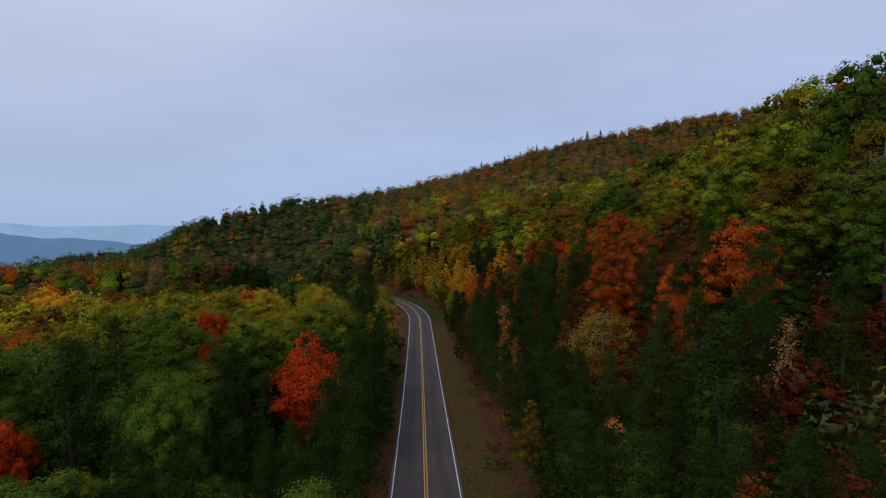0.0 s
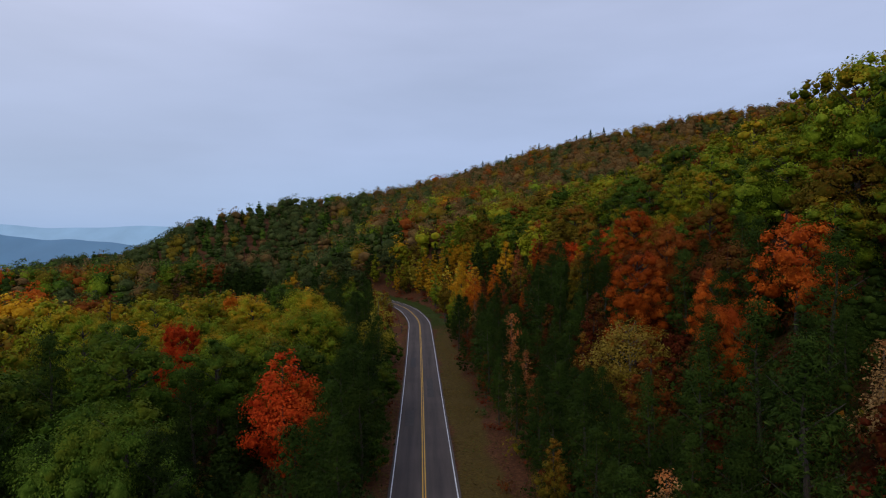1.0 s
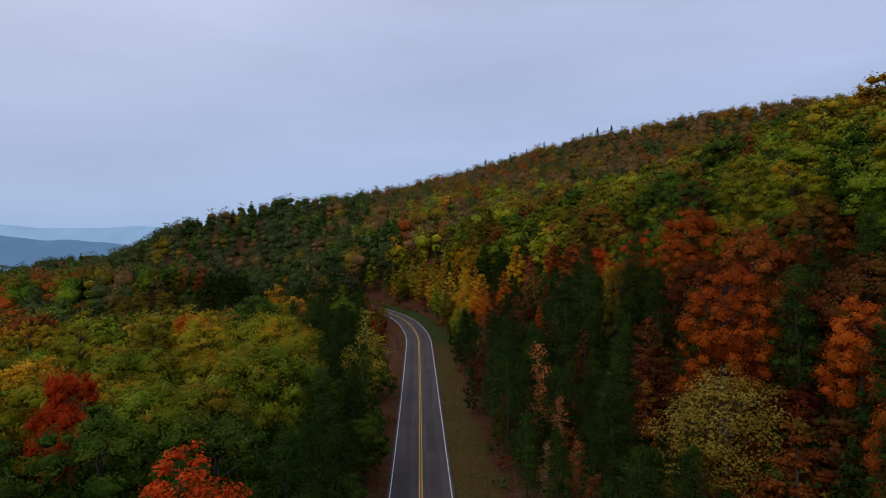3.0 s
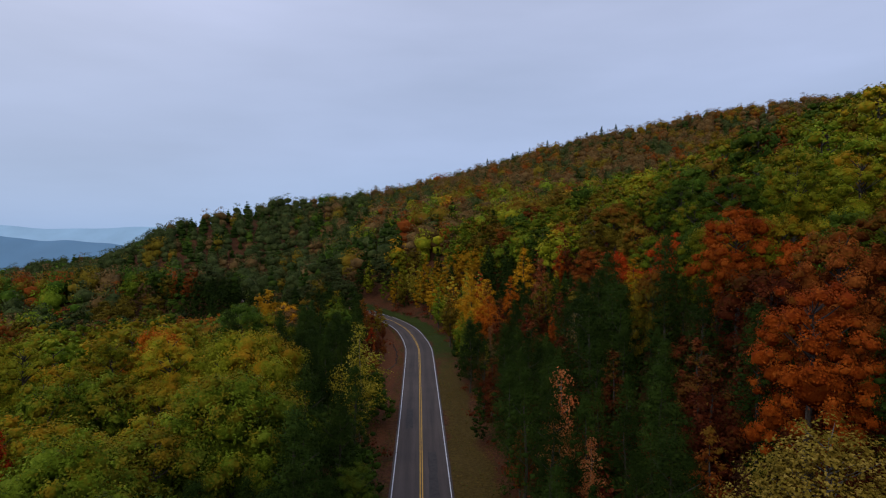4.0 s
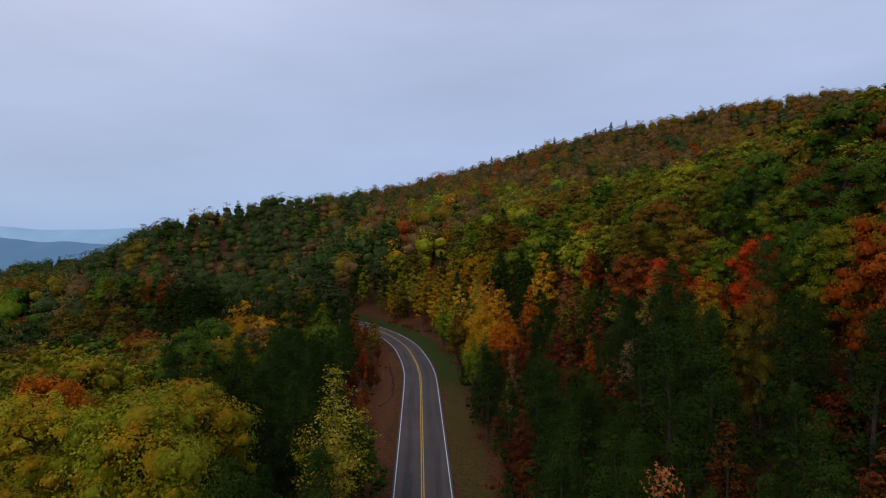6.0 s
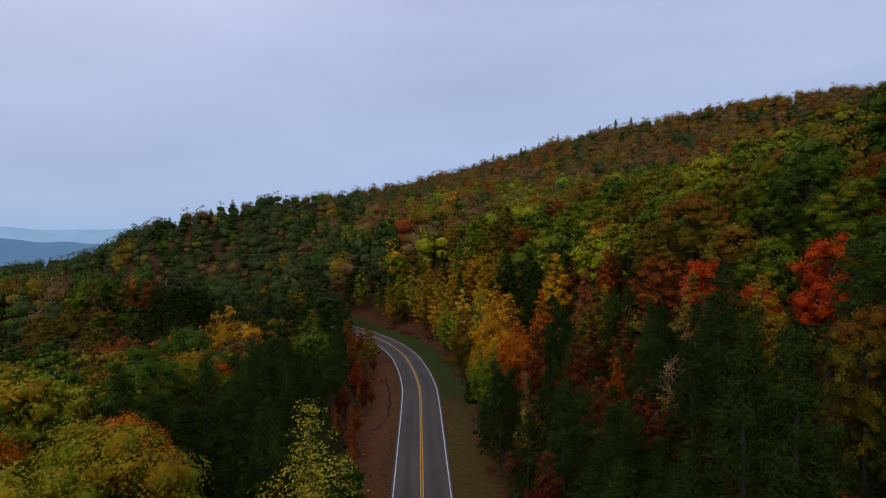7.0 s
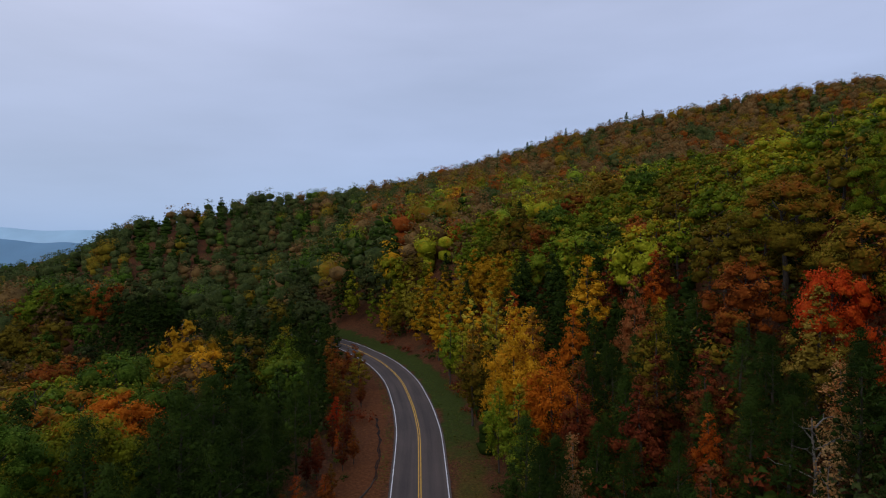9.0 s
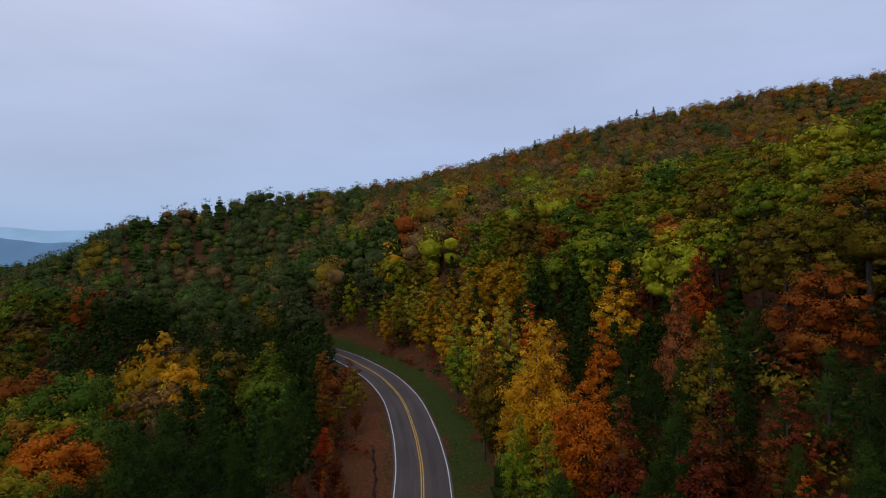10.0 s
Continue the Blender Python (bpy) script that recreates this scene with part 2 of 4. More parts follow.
def spline(points, steps):
    p = np.array([points[0], *points, points[-1]], float)
    out = []
    for i in range(1, len(p) - 2):
        a, b, c, d = p[i - 1], p[i], p[i + 1], p[i + 2]
        for k in range(steps):
            t = k / steps
            out.append(0.5 * (2 * b + (c - a) * t + (2 * a - 5 * b + 4 * c - d) * t * t + (3 * b - a - 3 * c + d) * t**3))
    out.append(p[-2])
    return np.array(out)


ROAD = spline(CENTRE, 12)


def step(a, b, v):
    t = np.clip((v - a) / (b - a), 0, 1)
    return t * t * (3 - 2 * t)


def beside(x, y):
    """Metres from the road's centre line, to its right positive."""
    x, y = np.asarray(x, float), np.asarray(y, float)
    best, side = np.full(x.shape, 1e9), np.ones(x.shape)
    for a, b in zip(ROAD[:-1, :2], ROAD[1:, :2]):
        d = b - a
        t = np.clip(((x - a[0]) * d[0] + (y - a[1]) * d[1]) / (d @ d), 0, 1)
        ox, oy = x - a[0] - t * d[0], y - a[1] - t * d[1]
        far = np.hypot(ox, oy)
        near = far < best
        best = np.where(near, far, best)
        side = np.where(near, np.where(ox * d[1] - oy * d[0] >= 0, 1.0, -1.0), side)
    return best * side


def roughness(x, y):
    return 0.9 * np.sin(x * 0.11 + 1.3 * np.sin(y * 0.07)) * np.sin(y * 0.093 + 0.8) + 0.5 * np.sin(x * 0.31 + y * 0.17) * np.sin(y * 0.27 - x * 0.08)


def land(x, y, s=None):
    """Height of the ground: a road bench, a steep bank to its right, a falling shoulder to its left, and the mountain beyond."""
    x, y = np.asarray(x, float), np.asarray(y, float)
    s = beside(x, y) if s is None else s
    bed = np.interp(y, ROAD[:, 1], ROAD[:, 2]) + 8 * step(310, 480, y)
    west = step(-50, -105, x)
    pitch = 0.72 - 0.35 * step(185, 255, y)
    past = step(262, 320, y)
    side = s * (1 - past) + np.minimum(s, x + 80) * past
    up, climb = np.maximum(side - 7.5, 0), np.maximum(side - 20 + 12 * step(185, 250, y), 0)
    brow = 60 - 28 * step(275, 345, y)
    rise = brow * np.tanh((0.1 * up + pitch * climb * climb / (climb + 5)) / brow)
    down = 13 * step(115, 275, y + 0.5 * np.maximum(0, -x - 40)) * step(8, 45, np.abs(s)) + 0.35 * np.maximum(0, -x - 230)
    down = np.minimum(down, 170)
    near = bed + np.where(s > 0, rise * (1 - west) - down * west, -down)
    crest = 66 + 84 * np.tanh(x / 230) - 6.5 * np.exp(-(((x - 190) / 115) ** 2)) + 13 * np.exp(-(((x + 145) / 75) ** 2)) + 2.6 + 2.4 * step(40, -60, x) + 4.0 * np.exp(-(((x + 95) / 60) ** 2)) - 0.35 * np.maximum(0, -x - 380)
    top = 585 - 140 * np.exp(-(((x + 185) / 75) ** 2))
    foot = 262 + 70 * step(-30, -110, x)
    w = np.clip((y - foot) / (top - foot), 0, 1) ** (1.25 + 0.25 * step(0, 40, x))
    far = near + (crest - near) * w
    far = far - 0.32 * np.maximum(0, y - top - 10)
    wild = step(6, 14, np.abs(s))
    return np.maximum(far + roughness(x, y) * wild, -260 + 0.0 * x) - 0.06


def mesh_object(name, verts, faces, mats, parent=None, smooth=False):
    me = bpy.data.meshes.new(name)
    me.from_pydata(verts, [], faces)
    for m in mats:
        me.materials.append(m)
    if smooth:
        me.polygons.foreach_set("use_smooth", np.ones(len(me.polygons), bool))
    me.update()
    ob = new(name, me)
    ob.parent = parent
    return ob


def leafy_mesh(name, shell, mats, index=None):
    """A mesh from corners (place and soft normal) and triangles; loose triangles are leaves, joined ones the dense inner mass."""
    verts, tris = shell
    verts, soft = verts[:, :3], verts[:, 3:]
    me = bpy.data.meshes.new(name)
    me.vertices.add(len(verts))
    me.vertices.foreach_set("co", np.asarray(verts, np.float32).ravel())
    me.loops.add(tris.size)
    me.loops.foreach_set("vertex_index", tris.astype(np.int32).ravel())
    me.polygons.add(len(tris))
    me.polygons.foreach_set("loop_start", np.arange(0, tris.size, 3, dtype=np.int32))
    for m in mats:
        me.materials.append(m)
    if index is not None:
        me.polygons.foreach_set("material_index", np.asarray(index, np.int32))
    me.polygons.foreach_set("use_smooth", np.ones(len(tris), bool))
    me.update(calc_edges=True)
    bend = me.attributes.new("custom_normal", "FLOAT_VECTOR", "POINT")
    bend.data.foreach_set("vector", np.ascontiguousarray(soft, np.float32).ravel())
    return me


def merged(shells):
    """Several (corners, triangles) as one."""
    verts, tris, n = [], [], 0
    for v, t in shells:
        verts.append(v)
        tris.append(t + n)
        n += len(v)
    return np.concatenate(verts), np.concatenate(tris)


# ---- ground: one sheet to the horizon ----
def lines(lo, a, b, hi, fine, grow=1.16):
    mid = list(np.arange(a, b + 0.1, fine))
    left, g, v = [], fine, a
    while v > lo:
        g *= grow
        v -= g
        left.append(max(v, lo))
    right, g, v = [], fine, b
    while v < hi:
        g *= grow
        v += g
        right.append(min(v, hi))
    return np.array(left[::-1] + mid + right)


gx, gy = lines(-4300, -110, 80, 4300, 2.0, 1.06), lines(-1500, 30, 330, 4400, 2.0, 1.06)
GX, GY = np.meshgrid(gx, gy)
GS = beside(GX, GY)
GZ = land(GX, GY, GS)
nx, ny = len(gx), len(gy)
cells = np.arange(nx * ny).reshape(ny, nx)
quad = np.stack([cells[:-1, :-1], cells[:-1, 1:], cells[1:, 1:], cells[1:, :-1]], -1).reshape(-1, 4)
ground = mesh_object("ground", np.stack([GX, GY, GZ], -1).reshape(-1, 3).tolist(), quad.tolist(), [GROUND], smooth=True)
tagged(ground, "brown leaf-littered mountainside with dry grass verges", "ground", kind="structure")
cover = ground.data.color_attributes.new("cover", "FLOAT_COLOR", "POINT")
soil = step(-10.5, -9.0, GS) * (1 - step(-4.6, -3.8, GS)) * (0.45 + 0.4 * step(100, 170, GY)) * (GY < 250)
soil = np.maximum(soil, step(8.0, 9.5, GS) * (1 - step(12.0, 14.0, GS)) * 0.30 * (GY < 190))
dry = step(3.0, 3.6, GS) * (1 - step(7.5, 9.5, GS)) * (1 - 0.75 * step(150, 215, GY)) * 0.75 + (GS < -3) * step(-4.9, -4.2, GS) * 0.25
dry = np.maximum(dry, (np.hypot((GX + 80) / 18, (GY - 360) / 75) < 1) * 0.55)
green = step(3.0, 3.6, GS) * (1 - step(8.0, 10.0, GS)) * step(140, 215, GY) * 0.75
green = np.maximum(green, 0.55 * np.exp(-(((GX + 76) / 12) ** 2 + ((GY - 396) / 22) ** 2) ** 2))
green = np.maximum(green, 0.55 * np.exp(-(((GX + 79) / 12) ** 2 + ((GY - 334) / 20) ** 2) ** 2))
cover.data.foreach_set("color", np.stack([soil, dry, green, np.ones_like(soil)], -1).astype(np.float32).ravel())

# ---- road with its lines ----
seg = ROAD[1:] - ROAD[:-1]
run = np.concatenate([[0], np.cumsum(np.hypot(seg[:, 0], seg[:, 1]))])
at = np.arange(0, np.interp(92, -ROAD[:, 0], run), 2.0)
RX, RY, RZ = (np.interp(at, run, ROAD[:, k]) for k in range(3))
tx, ty = np.gradient(RX), np.gradient(RY)
tl = np.hypot(tx, ty)
NX, NY = ty / tl, -tx / tl


def ribbon(name, offsets, lift, mat, parent=None, depth=0.05, wobble=0.0, stretch=None):
    """A strip along the road: offsets across it in metres, with a crown and a lower edge on either side."""
    rows, faces, uvs = [], [], []
    offs = [offsets[0], *offsets, offsets[-1]]
    span = [i for i in range(len(at)) if stretch is None or stretch[0] <= RY[i] <= stretch[1]]
    for i in span:
        for j, o in enumerate(offs):
            sink = depth if j in (0, len(offs) - 1) else 0.0
            o += wobble * math.sin(i * 1.7 + 2 * j) * math.sin(i * 0.63) if j < 2 or j > len(offs) - 3 else 0.0
            rows.append((RX[i] + NX[i] * o, RY[i] + NY[i] * o, RZ[i] + lift - 0.012 * abs(o) - sink))
            uvs.append((o, at[i]))
    k = len(offs)
    for i in range(len(span) - 1):
        for j in range(k - 1):
            faces.append((i * k + j, i * k + j + 1, (i + 1) * k + j + 1, (i + 1) * k + j))
    ob = mesh_object(name, rows, faces, [mat], parent)
    layer = ob.data.uv_layers.new(name="along")
    for loop in ob.data.loops:
        layer.data[loop.index].uv = uvs[loop.vertex_index]
    return ob


road = ribbon("road", [-3.5, -2.2, -0.8, 0.8, 2.2, 3.5], 0.10, ASPHALT, depth=0.16, wobble=0.05)
tagged(road, "grey worn two-lane asphalt road winding through autumn woods", "road", kind="structure")
for o, name, mat in ((-3.2, "edge_line", WHITE), (3.2, "edge_line", WHITE), (-0.13, "centre_line", YELLOW), (0.13, "centre_line", YELLOW)):
    ribbon(name, [o - 0.055, o + 0.055], 0.112, mat, road, depth=0.006)

for a, b, lo, hi in ((-2.5, -1.3, 88, 99), (0.9, 1.9, 104, 121), (-2.2, -1.2, 128, 141)):
    ribbon("asphalt_patch", [a, b], 0.106, TAR, road, depth=0.004, wobble=0.12, stretch=(lo, hi))

# ---- foliage shapes ----
rng = np.random.default_rng(7)


def unit(n):
    v = rng.normal(size=(n, 3))
    return v / np.linalg.norm(v, axis=1, keepdims=True)


def leaves(centres, normals, size, slim=0.62, jitter=0.7):
    """Small pointed leaf sprays at the centres, facing roughly along the normals."""
    n = len(centres)
    nrm = normals + jitter * unit(n)
    nrm /= np.linalg.norm(nrm, axis=1, keepdims=True)
    a = np.cross(nrm, unit(n))
    a /= np.linalg.norm(a, axis=1, keepdims=True) + 1e-9
    b = np.cross(nrm, a)
    s = (size * rng.uniform(0.65, 1.35, n))[:, None]
    a, b = a * s, b * s * slim
    corners = np.stack([centres + a, centres - 0.6 * a + b, centres - 0.6 * a - b], 1).reshape(-1, 3)
    soft = normals / np.linalg.norm(normals, axis=1, keepdims=True) + 0.45 * nrm
    soft /= np.linalg.norm(soft, axis=1, keepdims=True)
    return np.concatenate([corners, np.repeat(soft, 3, axis=0)], 1), np.arange(3 * n).reshape(-1, 3)


def ball(levels):
    bm = bmesh.new()
    bmesh.ops.create_icosphere(bm, subdivisions=levels, radius=1.0)
    bm.verts.index_update()
    out = np.array([tuple(v.co) for v in bm.verts]), np.array([[v.index for v in f.verts] for f in bm.faces])
    bm.free()
    return out


BALL, FINE_BALL = ball(1), ball(2)


def blob(x, y, z, r, seed, flat=0.78, fine=False):
    """The dense inner mass of a clump: a small lumpy ball."""
    pts, tris = FINE_BALL if fine else BALL
    v = pts * (1 + 0.2 * np.sin(pts[:, :1] * 4 + seed) * np.sin(pts[:, 1:2] * 5 + 2 * seed) + (0.12 * np.sin(pts[:, 2:] * 9 + 3 * seed) if fine else 0))
    return np.concatenate([v * (r, r, r * flat) + (x, y, z), pts], 1), tris


def on_clumps(clumps, per_area, size, core=0.62, slim=0.7, jitter=0.7, fine=False, loose=0.0):
    """Leaves over the outer skin of a set of round clumps (x, y, z, radius), thin towards their undersides; loose: how far they stray from them."""
    pts, nrm, inner = [], [], []
    mid = np.array([c[:3] for c in clumps]).mean(axis=0)
    for k, (x, y, z, r) in enumerate(clumps):
        n = max(3, int(per_area * r * r))
        u = unit(n)
        u[:, 2] = np.where(u[:, 2] < -0.35, -u[:, 2], u[:, 2])
        d = r * (1.08 + loose * rng.random(n) - (0.5 + loose) * rng.random(n) ** 1.6)
        lump = 1 + 0.18 * np.sin(u[:, 0] * 5 + x) * np.sin(u[:, 1] * 5 + y) + 0.10 * np.sin(u[:, 0] * 11 + z) * np.sin(u[:, 2] * 12 + x)
        pts.append(np.array([x, y, z]) + u * (d * lump)[:, None] * (1, 1, 0.8))
        out = np.array([x - mid[0], y - mid[1], z - mid[2]])
        nrm.append(u + 0.75 * out / (np.linalg.norm(out) + 1.0) + (0, 0, 0.35))
        if core:
            inner.append(blob(x, y, z, r * core, k, fine=fine))
    return merged([leaves(np.concatenate(pts), np.concatenate(nrm), size, slim=slim, jitter=jitter), *inner])


def broad_clumps(height, radius, base, count, seed, clump=1.0):
    """The clumps of a broad round crown: a spread of boughs under a domed, uneven top."""
    r = np.random.default_rng(seed)
    out = []
    for k in range(count):
        t = (k + 0.5) / count
        ang = k * 2.39996 + r.uniform(-0.4, 0.4)
        el = math.asin(1 - 1.5 * t)
        rr = radius * r.uniform(0.66, 1.12) * (1 if el > 0 else 0.95)
        c = (0.15 + 0.23 * r.random() ** 1.5) * radius * clump
        mid = base + (height - base) * 0.42
        z = mid + math.sin(el) * (height - mid - c * 0.7) * r.uniform(0.80, 1.10) if el > 0 else mid + math.sin(el) * (mid - base)
        out.append((math.cos(el) * math.cos(ang) * (rr - c * 0.6), math.cos(el) * math.sin(ang) * (rr - c * 0.6), z, c))
    for k in range(count // 3):
        a, u = r.uniform(0, 6.283), r.uniform(0.2, 0.95)
        z = base + (height - base) * (0.42 + 0.5 * math.sqrt(1 - u * u) * r.uniform(0.7, 1.15))
        out.append((math.cos(a) * u * radius, math.sin(a) * u * radius, z, radius * clump * r.uniform(0.12, 0.2)))
    out.append((0, 0, base + (height - base) * 0.5, radius * 0.5))
    return out


def tall_clumps(height, radius, base, count, seed, peak=0.28, clump=0.38, hollow=0.45):
    """The clumps of a narrow, egg-shaped crown with a pointed top; peak: how low its widest part lies."""
    r = np.random.default_rng(seed)
    out = []
    for k in range(count):
        t = ((k + r.uniform(0.1, 0.9)) / count) ** 1.15
        z = base + (height - base) * t
        w = radius * (t / peak) ** 0.5 if t < peak else radius * (1 - ((t - peak) / (1 - peak)) ** 1.5 * 0.86)
        w = max(w, radius * 0.3)
        ang = k * 2.39996 + r.uniform(-0.5, 0.5)
        q = max(0.4, w * r.uniform(clump - 0.08, clump + 0.08))
        d = max(0.0, w * r.uniform(hollow, 1.08) - q * 0.7)
        out.append((math.cos(ang) * d, math.sin(ang) * d, z, q))
    out.append((0, 0, height - 0.4, 0.42))
    return out


def pine_sprays(height, radius, base, whorls, arms, tufts, needles, size, seed, slim=0.2, mass=0.0):
    """Needle tufts towards the ends of whorled branches, wide below, with gaps between, and ragged at the top."""
    r = np.random.default_rng(seed)
    pts, nrm, inner = [], [], []
    for w in range(whorls):
        t = w / (whorls - 1)
        z0 = base + (height - base - 0.5) * t
        reach = radius * (1 - t**1.6) ** 0.8 * min(1.0, 0.62 + 1.6 * t) * r.uniform(0.75, 1.1) + 0.45
        for a in range(arms):
            z1 = z0 + r.uniform(-0.75, 0.75)
            ang = 6.283 * (a + r.uniform(-0.4, 0.4)) / arms + w * 1.1
            length = reach * r.uniform(0.5, 1.12)
            if mass:
                f = 0.66
                inner.append(blob(math.cos(ang) * length * f, math.sin(ang) * length * f, z1 + length * 0.1, mass * (0.3 + 0.2 * length) * r.uniform(0.6, 1.1), a + w, flat=0.75))
            for k in range(tufts):
                f = 0.35 + 0.65 * (k + 0.7) / tufts
                c = np.array([math.cos(ang) * length * f, math.sin(ang) * length * f, z1 + length * (0.22 * f - 0.2 * f * (1 - f)) + r.uniform(-0.3, 0.4)])
                spread = 0.26 + 0.18 * reach / radius
                u = r.normal(size=(needles, 3)) * spread * (1.15, 1.15, 0.85)
                pts.append(c + u)
                nrm.append(u / spread * 0.5 + (0.7 * math.cos(ang), 0.7 * math.sin(ang), 0.7))
    tip = r.normal(size=(needles * 2, 3)) * (0.16, 0.16, 0.4) + (0, 0, height - 0.4)
    pts.append(tip)
    nrm.append(r.normal(size=(needles * 2, 3)))
    return merged([leaves(np.concatenate(pts), np.concatenate(nrm), size, slim=slim, jitter=0.6), *inner])


def limb(bm, a, b, ra, rb, sides=6):
    """A tapered round limb from a to b."""
    a, b = Vector(a), Vector(b)
    q = (b - a).to_track_quat("Z", "Y")
    rings = []
    for p, r in ((a, ra), (a.lerp(b, 0.5) + q @ Vector((0.06, -0.04, 0)) * (b - a).length * 0.4, (ra + rb) / 2), (b, rb)):
        rings.append([bm.verts.new(p + q @ Vector((r * math.cos(6.2832 * k / sides), r * math.sin(6.2832 * k / sides), 0))) for k in range(sides)])
    for lo, hi in zip(rings, rings[1:]):
        for k in range(sides):
            bm.faces.new((lo[k], lo[(k + 1) % sides], hi[(k + 1) % sides], hi[k]))
    bm.faces.new(rings[-1])


def trunk_mesh(name, height, girth, ends, mat):
    """A trunk with flared foot, and limbs that reach to the given ends."""
    bm = bmesh.new()
    limb(bm, (0, 0, -1.2), (0, 0, 0.7), girth * 1.5, girth * 1.05, 8)
    limb(bm, (0, 0, 0.6), (0.12, 0.05, height * 0.55), girth * 1.05, girth * 0.7, 8)
    limb(bm, (0.12, 0.05, height * 0.54), (0, 0, height * 0.93), girth * 0.7, girth * 0.12, 6)
    for k, (x, y, z, _) in enumerate(ends):
        start = min(height * 0.85, max(height * 0.18, z - math.hypot(x, y) * 0.8))
        limb(bm, (0.06, 0.03, start), (x, y, z), girth * 0.32, girth * 0.07, 5)
    me = bpy.data.meshes.new(name)
    bm.to_mesh(me)
    bm.free()
    me.materials.append(mat)
    return me


# each shape: height, trunk mesh, crown mesh
SHAPES = {}


def shape(kind, height, trunk, crown):
    SHAPES.setdefault(kind, []).append((height, trunk, crown))


for k in range(4):
    h, r = (13.5, 12.5, 14.5, 12.0)[k], (4.5, 5.0, 4.3, 4.7)[k]
    c = broad_clumps(h, r, (2.0, 1.6, 2.4, 1.6)[k], (33, 38, 31, 35)[k], 11 + k)
    stem = trunk_mesh("trunk", h, 0.24, c[:9], BARK)
    shape("broad", h, stem, leafy_mesh("crown", on_clumps(c, 100, 0.150, core=0.62, jitter=0.85, loose=0.1), [LEAF["green"]]))
    c = broad_clumps(h, r, (2.0, 1.6, 2.4, 1.6)[k], (46, 52, 44, 48)[k], 15 + k, clump=0.95)
    shape("broad_near", h, stem, leafy_mesh("crown", on_clumps(c, 205, 0.100, core=0.66, jitter=0.85, slim=0.8, loose=0.12), [LEAF["green"]]))
for k in range(3):
    h, r = (18.0, 17.0, 19.0)[k], (5.4, 5.8, 5.2)[k]
    c = broad_clumps(h, r, (2.4, 2.0, 2.8)[k], (74, 80, 70)[k], 21 + k, clump=0.68)
    shape("broad_great", h, trunk_mesh("trunk", h, 0.3, c[:16], BARK), leafy_mesh("crown", on_clumps(c, 205, 0.104, core=0.64, jitter=0.85, slim=0.8, loose=0.1), [LEAF["green"]]))
for k in range(3):
    h, r = (11.5, 12.5, 10.5)[k], (2.6, 2.9, 2.3)[k]
    c = tall_clumps(h, r, (2.0, 2.4, 1.6)[k], (44, 48, 40)[k], 31 + k, clump=0.34)
    shape("tall", h, trunk_mesh("trunk", h, 0.15, c[:8], BARK), leafy_mesh("crown", on_clumps(c, 190, 0.118, core=0.55, jitter=1.0, slim=0.8, loose=0.2), [LEAF["gold"]]))
for k in range(2):
    h, r = (9.5, 8.5)[k], (2.0, 2.3)[k]
    c = tall_clumps(h, r, (1.2, 1.0)[k], (46, 42)[k], 51 + k, hollow=0.1, clump=0.34)
    shape("thin", h, trunk_mesh("trunk", h, 0.07, c[::3], PALE_BARK), leafy_mesh("crown", on_clumps(c, 150, 0.088, core=0, jitter=1.0, slim=0.9, loose=0.5), [LEAF["gold"]]))
for k in range(2):
    h, r = (14.0, 13.0)[k], (3.7, 3.9)[k]
    c = tall_clumps(h, r, (2.2, 2.6)[k], (66, 70)[k], 61 + k, peak=0.4, clump=0.30)
    shape("cone", h, trunk_mesh("trunk", h, 0.17, c[:20:2], BARK), leafy_mesh("crown", on_clumps(c, 190, 0.112, core=0.45, jitter=1.0, slim=0.85, loose=0.3), [LEAF["red"]]))
for k in range(2):
    h, r = (14.0, 13.0)[k], (3.5, 3.7)[k]
    c = tall_clumps(h, r, (1.0, 1.2)[k], (110, 116)[k], 81 + k, peak=0.36, clump=0.25, hollow=0.1)
    shape("airy", h, trunk_mesh("trunk", h, 0.12, c[:30:2], PALE_BARK), leafy_mesh("crown", on_clumps(c, 125, 0.100, core=0, jitter=1.0, slim=0.9, loose=0.7), [LEAF["yellow"]]))
c = broad_clumps(11.0, 4.6, -2.6, 84, 91, clump=0.72)
shape("dome", 11.0, trunk_mesh("trunk", 11.0, 0.14, c[:24], PALE_BARK), leafy_mesh("crown", on_clumps(c, 190, 0.095, core=0, jitter=1.0, slim=0.9, loose=0.7), [LEAF["tan"]]))
for k in range(4):
    h, r = (14.0, 15.5, 13.0, 14.5)[k], (3.0, 3.3, 2.8, 3.6)[k]
    crown = pine_sprays(h, r, (2.6, 3.6, 1.8, 3.0)[k], (13, 14, 12, 13)[k], 6, 4, 8, 0.25, 71 + k, slim=0.25, mass=0.5)
    boughs = [(math.cos(i * 2.4) * r * 0.6, math.sin(i * 2.4) * r * 0.6, 4.6 + i * 0.95, 0) for i in range(8)]
    shape("pine", h, trunk_mesh("trunk", h, 0.19, boughs, BARK), leafy_mesh("crown", crown, [LEAF["pine"]]))
    crown = pine_sprays(h, r, (2.6, 3.6, 1.8, 3.0)[k], (13, 14, 12, 13)[k], 6, 5, 20, 0.165, 71 + k, slim=0.2, mass=0.42)
    shape("pine_near", h, SHAPES["pine"][k][1], leafy_mesh("crown", crown, [LEAF["pine"]]))

